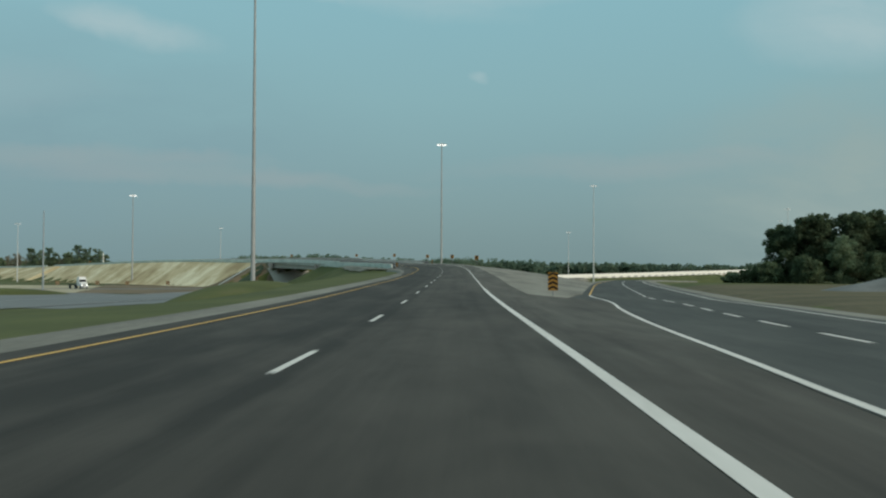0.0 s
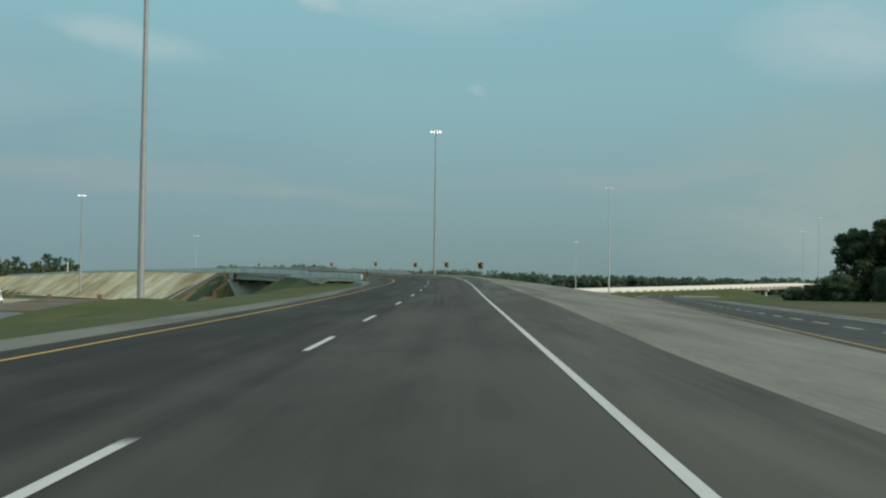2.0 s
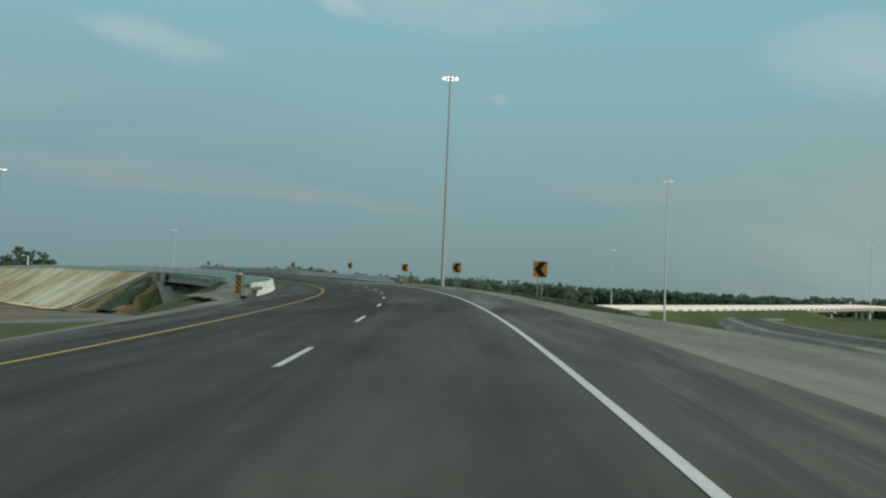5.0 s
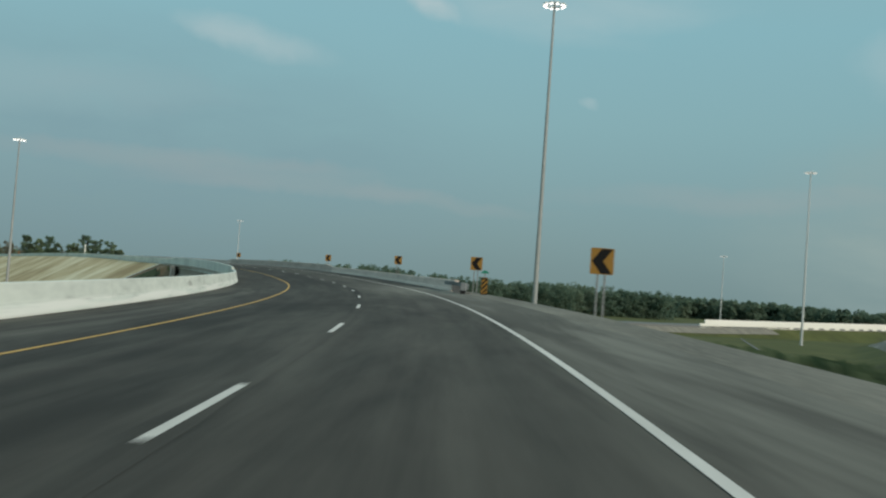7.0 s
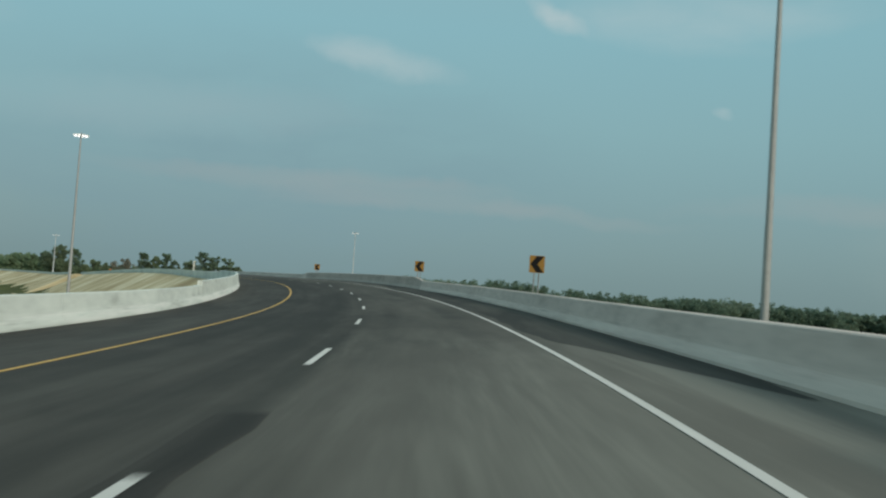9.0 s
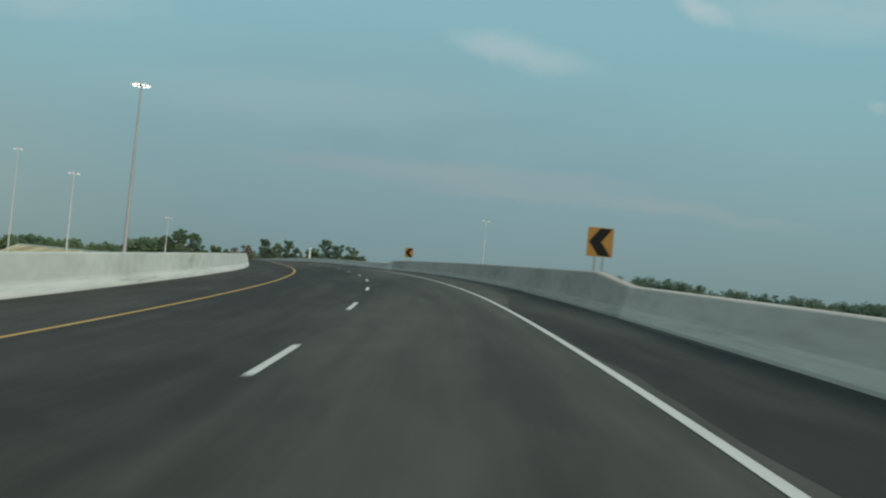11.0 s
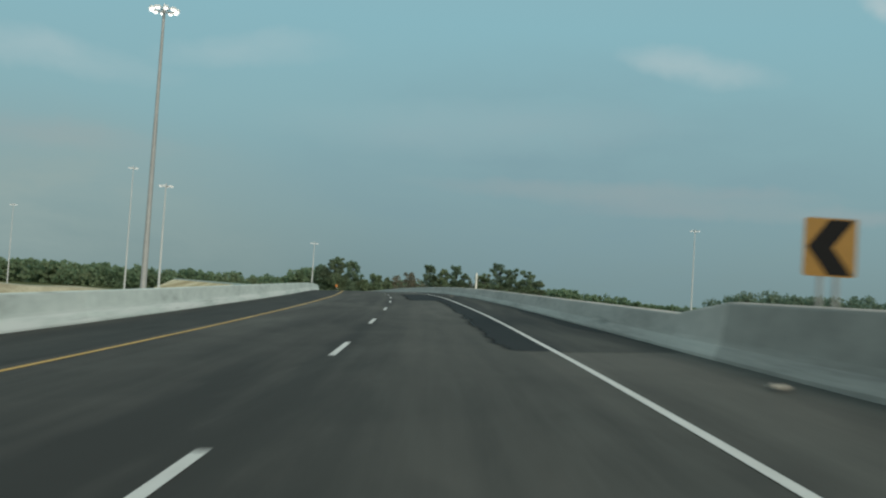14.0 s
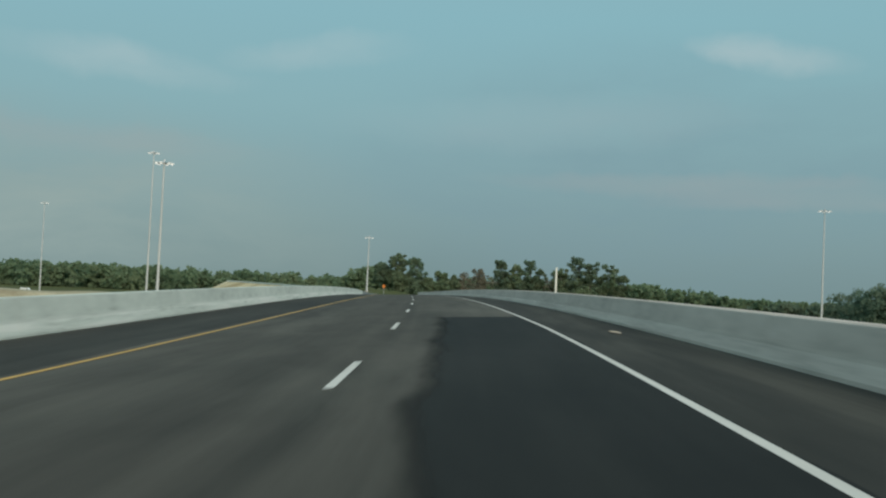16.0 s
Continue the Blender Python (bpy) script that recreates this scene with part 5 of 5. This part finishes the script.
# ---- trees ----
def leaves(rng, centres, radii, n, size, squash=0.8):
    """Small leaf quads strewn in clumps; arrays of vertices and faces."""
    k = rng.randint(0, len(centres), n)
    d = rng.normal(size=(n, 3))
    d /= np.linalg.norm(d, axis=1)[:, None]
    p = centres[k] + d * (radii[k] * rng.uniform(0.1, 1.1, n) ** 0.5)[:, None] * np.array([1, 1, squash])
    up = rng.normal(size=(n, 3)) + d * 0.7 + np.array([0.35, -0.3, 0.8])      # leaves turn outwards and to the light
    up /= np.linalg.norm(up, axis=1)[:, None]
    a = np.cross(up, rng.normal(size=(n, 3)))
    a /= np.linalg.norm(a, axis=1)[:, None]
    b = np.cross(up, a)
    sz = size * rng.uniform(0.5, 1.4, n)[:, None]
    v = np.stack([p - a * sz, p - b * sz * 0.6, p + a * sz, p + b * sz * 0.6], 1).reshape(-1, 3)
    return v, np.arange(4 * n).reshape(-1, 4)


def crown_clumps(rng, h, spread, low=0.25, n=26):
    """Clumps that fill an uneven egg-shaped crown, small at its rim and large at its heart."""
    t = low + (0.98 - low) * rng.beta(1.25, 1.15, n)
    q = (t - low) / (1 - low)
    width = spread * np.clip(1.25 * np.sqrt(np.clip(q + 0.10, 0, 1)) * np.sqrt(np.clip(1.04 - q, 0, 1)) * 1.5, 0, 1)
    ang = rng.uniform(0, 2 * np.pi, n)
    lobes = 1 + 0.22 * np.sin(3 * ang + rng.uniform(0, 6)) + 0.14 * np.sin(5 * ang + 9 * t + rng.uniform(0, 6))
    out = np.sqrt(rng.uniform(0.0, 1, n))
    r = width * lobes * out
    c = np.stack([r * np.cos(ang), r * np.sin(ang), t * h], 1)
    return c, spread * (0.44 - 0.20 * out) * rng.uniform(0.7, 1.3, n) * (1.1 - 0.35 * q) + 0.2


def tree(x, y, height, spread, mat, seed, count=2600, size=0.22, low=0.22, label="broad leafy tree with dark green foliage", name="tree", sink=0.1, clumps=26):
    rng = np.random.RandomState(seed)
    z = ground_at(x, y) - sink
    ob = thing(name, x, y, z, rng.uniform(0, 360), label, "tree", "trees")
    bm = bmesh.new()
    r = 0.016 * height + 0.05
    bend = rng.uniform(-0.04, 0.04, 2) * height
    mid = (bend[0], bend[1], height * 0.45)
    tube(bm, (0, 0, 0), mid, r, r * 0.6, 8)
    tube(bm, mid, (bend[0] * 1.5, bend[1] * 0.6, height * 0.86), r * 0.6, r * 0.12, 7)
    c, rad = crown_clumps(rng, height, spread, low, clumps)
    for q in c[::max(3, clumps // 12)]:
        t = max(0.15, q[2] / height - 0.18)
        start = (bend[0] * min(1.3, t / 0.45), bend[1] * min(1, t / 0.45), t * height)
        tube(bm, start, q, r * 0.3, r * 0.06, 5)
    part("trunk", bm, BARK, ob, "brown trunk and limbs")
    v, f = leaves(rng, c, rad, count, size)
    part_mesh("crown", mesh_from("crown", v.tolist(), f.tolist(), mat), ob, "crown of small leaves")
    return ob


# the near clump by the branch road
for i, (x, y, h, w) in enumerate(((95, 304, 15.5, 5.0), (101, 299, 18.0, 5.2), (107, 308, 19.0, 5.8), (114, 299, 18.5, 6.2), (122, 308, 20.5, 6.4), (131, 298, 20, 6.8), (140, 308, 21.5, 7),
                                  (150, 298, 22, 7.2), (160, 306, 23, 7.2), (111, 322, 17, 5.6), (131, 324, 20, 6.2), (171, 299, 23.5, 7.6), (184, 308, 24, 7.6), (154, 324, 21, 6.6))):
    tree(x + 2.5, y, h + 2.0, w, LEAF_DARK, 100 + i, 15000, 0.40, 0.05, clumps=120)
for i, (x, y, h, w, m) in enumerate(((110, 289, 13.5, 4.4, LEAF_LIGHT), (91, 297, 6.0, 3.6, LEAF_DARK), (100, 289, 7.5, 4.2, LEAF_DARK), (118, 286, 8.5, 4.6, LEAF_DARK), (127, 285, 8.5, 4.8, LEAF_DARK),
                                     (87, 300, 4.2, 3.2, LEAF_DARK), (137, 286, 9.5, 5.0, LEAF_DARK), (148, 285, 10, 5.0, LEAF_DARK), (83, 305, 3.0, 2.8, LEAF_LIGHT), (160, 286, 10, 5.2, LEAF_DARK), (172, 286, 10, 5.2, LEAF_DARK))):
    tree(x, y, h, w, m, 140 + i, 5200, 0.30, 0.0, "bushy shrub at the edge of the tree clump", "shrub", clumps=60)
# trees straight ahead beyond the bridge
for i, (x, y, h, w, m) in enumerate(((-404, 816, 21, 6.0, LEAF_LIGHT), (-396, 821, 23, 6.6, LEAF_MID), (-387, 829, 21, 6.0, LEAF_LIGHT), (-380, 833, 19, 5.0, LEAF_LIGHT),
                                     (-361, 846, 21, 4.6, LEAF_MID), (-355, 850, 19, 4.4, LEAF_LIGHT), (-349, 853, 21, 4.6, LEAF_MID), (-345, 856, 17, 4.4, LEAF_LIGHT),
                                     (-336, 861, 18, 5.4, LEAF_LIGHT), (-328, 865, 23, 5.6, LEAF_MID), (-322, 868, 21.5, 5.4, LEAF_MID), (-315, 872, 21, 6.2, LEAF_LIGHT),
                                     (-410, 812, 14, 5.4, LEAF_MID), (-309, 874, 16, 5.4, LEAF_LIGHT), (-332, 858, 9, 5.0, LEAF_LIGHT), (-319, 866, 9, 5.0, LEAF_LIGHT), (-400, 812, 10, 6, LEAF_LIGHT), (-392, 826, 15, 4.5, LEAF_LIGHT), (-358, 848, 15, 4.2, LEAF_LIGHT), (-325, 863, 14, 5.0, LEAF_LIGHT), (-352, 850, 12, 4.4, LEAF_MID))):
    tree(x, y, (h + 1.2) * (0.86 if x < -378 else 1.2), w * (0.78 if x < -378 else 0.92), m, 200 + i, 6500, 0.46, 0.04, "isolated green tree beyond the road", clumps=70)
for i, (x, y, h, w) in enumerate(((-376, 836, 15, 4.6), (-371, 840, 17, 4.2), (-366, 843, 14, 4.4), (-341, 860, 14, 4.2), (-365, 850, 13, 4.4), (-374, 846, 14, 4.8), (-352, 856, 11, 4.4))):
    tree(x, y, h * 1.25, w, LEAF_DRY, 240 + i, 3000, 0.36, 0.04, "sparse brownish tree among the green ones", clumps=60)


def woodland(name, line, depth, height, count, mat, seed, label, per=150, size=0.75):
    """A far wood: many crowns joined in one mesh, along a polyline of (x, y, share of the height)."""
    rng = np.random.RandomState(seed)
    pts = np.array(line, float)
    seg = np.r_[0, np.cumsum(np.linalg.norm(np.diff(pts[:, :2], axis=0), axis=1))]
    vs, fs, n0 = [], [], 0
    at = np.sort(rng.uniform(0, seg[-1], count))
    wave = np.interp(at, np.linspace(0, seg[-1], 50), rng.uniform(0.85, 1.08, 50)) * np.interp(at, seg, pts[:, 2])
    xs = np.interp(at, seg, pts[:, 0]) + rng.uniform(-depth, depth, count)
    ys = np.interp(at, seg, pts[:, 1]) + rng.uniform(-depth, depth, count)
    zs = ground_height(xs, ys)
    for x, y, z, w in zip(xs, ys, zs, wave):
        h = height * w * rng.uniform(0.8, 1.06)
        c, rad = crown_clumps(rng, h, h * rng.uniform(0.30, 0.42), 0.0, 34)
        v, f = leaves(rng, c, rad * 0.95, per, size)
        vs.append(v + (x, y, z))
        fs.append(f + n0)
        n0 += len(v)
    ob = new(name, mesh_from(name, np.concatenate(vs).tolist(), np.concatenate(fs).tolist(), mat))
    return tagged(ob, label, "woods", kind="stuff")


# far crowns carry their haze in the leaf colour
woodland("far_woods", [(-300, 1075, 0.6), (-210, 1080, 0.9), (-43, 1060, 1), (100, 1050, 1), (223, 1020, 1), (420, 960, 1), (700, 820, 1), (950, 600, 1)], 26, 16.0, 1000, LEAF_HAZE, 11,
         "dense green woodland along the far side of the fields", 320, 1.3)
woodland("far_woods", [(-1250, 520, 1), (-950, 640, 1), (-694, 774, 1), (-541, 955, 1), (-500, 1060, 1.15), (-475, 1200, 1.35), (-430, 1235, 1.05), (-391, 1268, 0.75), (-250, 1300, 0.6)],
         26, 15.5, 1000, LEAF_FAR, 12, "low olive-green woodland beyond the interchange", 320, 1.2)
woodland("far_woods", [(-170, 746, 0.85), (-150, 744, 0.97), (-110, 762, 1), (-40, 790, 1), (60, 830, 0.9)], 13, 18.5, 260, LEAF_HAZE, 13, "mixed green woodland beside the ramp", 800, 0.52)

verge = [tuple(WB0.xy + fd * a - fn * c) for a, c in ((-128, -4.5), (40, -4.5), (40, -0.4), (-128, -0.4))]
tagged(new("far_verge", drape("far_verge", verge, GRAVEL, 40, 0.12, 5)), "pale sandy verge before the far road", "ground", kind="structure")

# ---- heap of gravel on the brown terrace ----
hv, hf = [], []
hn, hm = 60, 14
hr = np.random.RandomState(5)
lump = np.convolve(hr.uniform(0.75, 1.1, hn + 9), np.ones(9) / 9, "valid")
for i in range(hn + 1):
    for j in range(hm + 1):
        a, b = i / hn, j / hm * 2 - 1
        top = 2.9 * min(1, a * 4.0) ** 0.8 * min(1, (1 - a) * 5) ** 0.8 * lump[min(i, hn)]
        x, y = 57 + 46 * a, 158 + 9 * b - 5 * a
        hv.append((x, y, ground_at(x, y) - 0.15 + top * max(0.0, 1 - abs(b) ** 1.4) * (1 + hr.uniform(-0.05, 0.05))))
hf = [(i * (hm + 1) + j, (i + 1) * (hm + 1) + j, (i + 1) * (hm + 1) + j + 1, i * (hm + 1) + j + 1) for i in range(hn) for j in range(hm)]
heap = new("gravel_heap", mesh_from("gravel_heap", hv, hf, GRAVEL_PILE))
tagged(heap, "long grey gravel heap on the bare brown ground", "heap")
for f in heap.data.polygons:
    f.use_smooth = True


# ---- grass that stands up along the verges ----
def tufts(name, count, seed, place, label, tall=0.07, mat=None):
    rng = np.random.RandomState(seed)
    p = np.array([place(rng) for _ in range(count)])
    z = (p[:, 2] if p.shape[1] > 2 else ground_height(p[:, 0], p[:, 1])) - 0.03
    a = rng.uniform(0, np.pi, count)
    w, h = rng.uniform(0.015, 0.05, count), tall * rng.uniform(0.4, 1.3, count)
    dx, dy = np.cos(a) * w, np.sin(a) * w
    lx, ly = rng.normal(0, 0.09, (2, count))
    v = np.stack([np.stack([p[:, 0] - dx, p[:, 1] - dy, z], 1), np.stack([p[:, 0] + dx, p[:, 1] + dy, z], 1), np.stack([p[:, 0] + dx * 0.4 + lx, p[:, 1] + dy * 0.4 + ly, z + h], 1),
                  np.stack([p[:, 0] - dx * 0.5 - lx, p[:, 1] - dy * 0.5 + ly, z + h * 0.8], 1)], 1).reshape(-1, 3)
    ob = new(name, mesh_from(name, v.tolist(), np.arange(4 * count).reshape(-1, 4).tolist(), mat or BLADES))
    return tagged(ob, label, "grass", kind="stuff")


def right_verge(rng):
    s = rng.uniform(150, 300)
    u = right_gravel(s) + 0.9 + 14 * rng.uniform() ** 1.6
    return tuple(ramp(s, u).xy)


tufts("grass_tufts", 12000, 32, right_verge, "rough green grass on the outer slope of the ramp")


def grass_bank_point(s, d):
    """The grassy lip outside the gravel, falling gently and then steeply to the meadow."""
    p = gore_right(s, 0.0) + Vector((d, 0.18 * d, 0))
    low = ground_at(p.x, p.y) - 0.15
    hold = float(np.interp(s, [178, 188, 212, 231], [0, 1, 1, 0])) * float(np.interp(d, [0, 4.2, 8.0], [1, 1, 0]))
    return Vector((p.x, p.y, low + max(0.0, p.z - 0.10 - 0.13 * d - low) * hold))


tagged(new("grass_bank", strip("grass_bank", stations(178, 231, 2.0), [(lambda d: lambda s: grass_bank_point(s, d))(d) for d in (0.05, 0.6, 1.5, 2.8, 4.2, 5.5, 8.0)], MEADOW)),
       "dark rough grass bank outside the gravel shoulder", "grass", kind="structure")


def weed_belt(rng):
    """Clumps that thin out towards the gravel."""
    while True:
        s, d = rng.triangular(180, 192, 230), rng.uniform(0.5, 5.6)
        clump = math.sin(s * 0.5 + d * 0.7) + math.sin(s * 0.21 - d * 0.4) + math.sin(s * 1.3 + d * 1.6)
        if clump > rng.uniform(-2.2, 1.2):
            return tuple(grass_bank_point(s, d))


tufts("tall_weeds", 12000, 47, weed_belt, "tall dark green weeds along the outer gravel edge", 0.27, LEAF_DARK)


# ---- truck on the slip road ----
def truck(x, y, turn):
    z = BASE + 0.1
    ob = thing("truck", x, y, z, turn, "white tractor truck with a dark flatbed on the lower road", "truck")
    bm = bmesh.new()
    box(bm, -1.22, 1.22, 0.9, 3.1, 0.95, 3.3, 0.12)
    cab = part("cab", bm, WHITE, ob, "white cab")
    bm = bmesh.new()
    box(bm, -0.98, 0.98, -0.9, 0.9, 0.9, 1.95, 0.14)
    part("hood", bm, WHITE, ob, "white hood")
    bm = bmesh.new()
    box(bm, -1.05, 1.05, 0.86, 0.92, 2.1, 2.95, 0.03)
    part("windscreen", bm, GLASS_DARK, cab, "dark windscreen")
    bm = bmesh.new()
    box(bm, -0.6, 0.6, -0.94, -0.88, 1.0, 1.8, 0.02)
    part("grille", bm, STEEL, ob)
    bm = bmesh.new()
    box(bm, -1.2, 1.2, -1.1, -0.85, 0.45, 0.8, 0.05)
    part("bumper", bm, STEEL, ob)
    bm = bmesh.new()
    box(bm, -1.1, 1.1, 1.2, 3.0, 3.3, 3.85, 0.15)
    part("roof_fairing", bm, WHITE, cab)
    for sx in (-0.85, 0.85):
        bm = bmesh.new()
        box(bm, sx - 0.14, sx + 0.14, -0.96, -0.86, 1.0, 1.25, 0.03)
        part("headlight", bm, LAMP_GLASS, ob)
    bm = bmesh.new()
    box(bm, -1.25, 1.25, 3.4, 12.0, 1.05, 1.35, 0.02)
    part("flatbed", bm, RUBBER, ob, "dark flatbed")
    for wy in (0.0, 4.0, 5.3, 10.2, 11.4):
        for sx in (-1.05, 1.05):
            bm = bmesh.new()
            tube(bm, (sx - 0.15, wy, 0.5), (sx + 0.15, wy, 0.5), 0.5, 0.5, 16)
            wheel = part("wheel", bm, RUBBER, ob)
            bm = bmesh.new()
            tube(bm, (sx - 0.16, wy, 0.5), (sx + 0.16, wy, 0.5), 0.24, 0.24, 12)
            part("rim", bm, STEEL, wheel)
    return ob


truck(-122, 326, 38)
lamp = thing("street_lamp", -105, 253, BASE, label="slender grey lamp post beside the lower road", category="lamp post")
bm = bmesh.new()
tube(bm, (0, 0, 0), (0, 0, 21.0), 0.26, 0.12, 10)
part("pole", bm, STEEL, lamp)
bm = bmesh.new()
tube(bm, (0, 0, 0), (0, 0, 0.5), 0.3, 0.3, 10)
part("footing", bm, CONCRETE_GREY, lamp)
post = thing("sign_post", -248.8, 701.5, ground_at(-248.8, 701.5), label="tall pale post standing before the trees", category="post")
bm = bmesh.new()
tube(bm, (0, 0, 0), (0, 0, 13.6 - ground_at(-248.8, 701.5)), 0.42, 0.32, 10)
part("pole", bm, CONCRETE_WHITE, post)


# ---- temporary signs below the embankment, and a white van on the far road ----
def panel_sign(x, y, turn):
    z = ground_at(x, y)
    ob = thing("temporary_sign", x, y, z, turn, "brown-backed temporary sign on two thin posts", "road sign", "temporary signs")
    bm = plate(rounded(1.25, 1.25, 0.06), -0.01, 0.01)
    bmesh.ops.translate(bm, verts=bm.verts, vec=(0, 0, 2.1))
    part("panel", bm, EARTH, ob, "weathered brown panel")
    for px in (-0.4, 0.4):
        bm = bmesh.new()
        box(bm, px - 0.04, px + 0.04, 0.012, 0.07, -0.3, 2.5, 0.006)
        part("post", bm, STEEL_DULL, ob)
    return ob


for x, y, turn in ((-126.5, 316, 25), (-114.2, 317, 20), (-105.5, 319.5, 30), (-93.4, 322.5, 28)):
    panel_sign(x, y, turn)


def van(x, y, turn):
    ob = thing("van", x, y, ground_at(x, y), turn, "white delivery van on the distant road", "van")
    bm = plate([(-2.6, 0.45), (2.55, 0.45), (2.6, 1.05), (1.75, 1.2), (1.25, 2.05), (0.9, 2.2), (-2.55, 2.2), (-2.62, 2.0)], -0.95, 0.95)
    bmesh.ops.bevel(bm, geom=bm.edges[:], offset=0.06, segments=2, affect="EDGES")
    body = part("body", bm, WHITE, ob, "white body")
    for sy in (-0.955, 0.955):
        bm = plate([(0.75, 1.25), (1.55, 1.25), (1.15, 1.9), (0.75, 1.9)], sy - 0.01, sy + 0.01)
        part("side_window", bm, GLASS_DARK, body)
        for wx in (-1.6, 1.7):
            bm = bmesh.new()
            tube(bm, (wx, sy - 0.13, 0.36), (wx, sy + 0.13, 0.36), 0.36, 0.36, 16)
            wheel = part("wheel", bm, RUBBER, ob)
            bm = bmesh.new()
            tube(bm, (wx, sy - 0.14, 0.36), (wx, sy + 0.14, 0.36), 0.2, 0.2, 12)
            part("rim", bm, STEEL, wheel)
    return ob


van(-503, 676, 20)

# ---- low sandy fill beyond the inner barrier ----
fv, fn_, fm = [], 40, 8
for i in range(fn_ + 1):
    for j in range(fm + 1):
        a, b = i / fn_, j / fm * 2 - 1
        x, y = -336 - 62 * a + 22 * b, 640 - 92 * a - 15 * b
        lift = 4.7 * min(1.0, (1 - abs(b)) * 2.2) * min(1.0, a * 9, (1 - a) * 9)
        fv.append((x, y, ground_at(x, y) - 0.1 + lift + 0.25 * math.sin(a * 23)))
sandy_fill = new("sandy_fill", mesh_from("sandy_fill", fv, [(i * (fm + 1) + j, (i + 1) * (fm + 1) + j, (i + 1) * (fm + 1) + j + 1, i * (fm + 1) + j + 1) for i in range(fn_) for j in range(fm)], SAND_FLAT))
tagged(sandy_fill, "low pale sandy fill beyond the ramp", "ground", kind="structure")

# ---- grassy hump beside the lower road ----
mv, mn = [], 26
for i in range(mn + 1):
    for j in range(mn + 1):
        a, b = i / mn * 2 - 1, j / mn * 2 - 1
        x, y = -112 + 17 * a, 242 + 11 * b + 4 * a
        mv.append((x, y, ground_at(x, y) - 0.15 + 1.7 * max(0.0, 1 - a * a - b * b) ** 0.8))
hump = new("grass_hump", mesh_from("grass_hump", mv, [(i * (mn + 1) + j, (i + 1) * (mn + 1) + j, (i + 1) * (mn + 1) + j + 1, i * (mn + 1) + j + 1) for i in range(mn) for j in range(mn)], GRASS))
tagged(hump, "low grassy hump beside the lower road", "ground", kind="structure")
for f in hump.data.polygons:
    f.use_smooth = True


# ---- litter on the shoulder ----
def scrap(s, u, w, h, turn, label, mat):
    p = ramp(s, u)
    ob = thing("litter", p.x, p.y, p.z, turn, label, "litter", "litter on the shoulder")
    bm = bmesh.new()
    bmesh.ops.create_grid(bm, x_segments=6, y_segments=4, size=0.5)
    rng = random.Random(int(s))
    for v in bm.verts:
        v.co.x *= w
        v.co.y *= h
        v.co.z = rng.uniform(0.0, 0.05) + 0.012
    ext = bmesh.ops.extrude_face_region(bm, geom=bm.faces[:])
    bmesh.ops.translate(bm, verts=[e for e in ext["geom"] if isinstance(e, bmesh.types.BMVert)], vec=(0, 0, 0.02))
    bmesh.ops.recalc_face_normals(bm, faces=bm.faces)
    part("scrap", bm, mat, ob)


scrap(459.0, right_face(459) - 0.8, 0.22, 0.10, 20, "crumpled pale scrap lying on the asphalt shoulder", CONCRETE_GREY)
scrap(397.0, right_face(397) - 0.55, 0.24, 0.11, 60, "small grey scrap lying beside the parapet", CONCRETE_GREY)
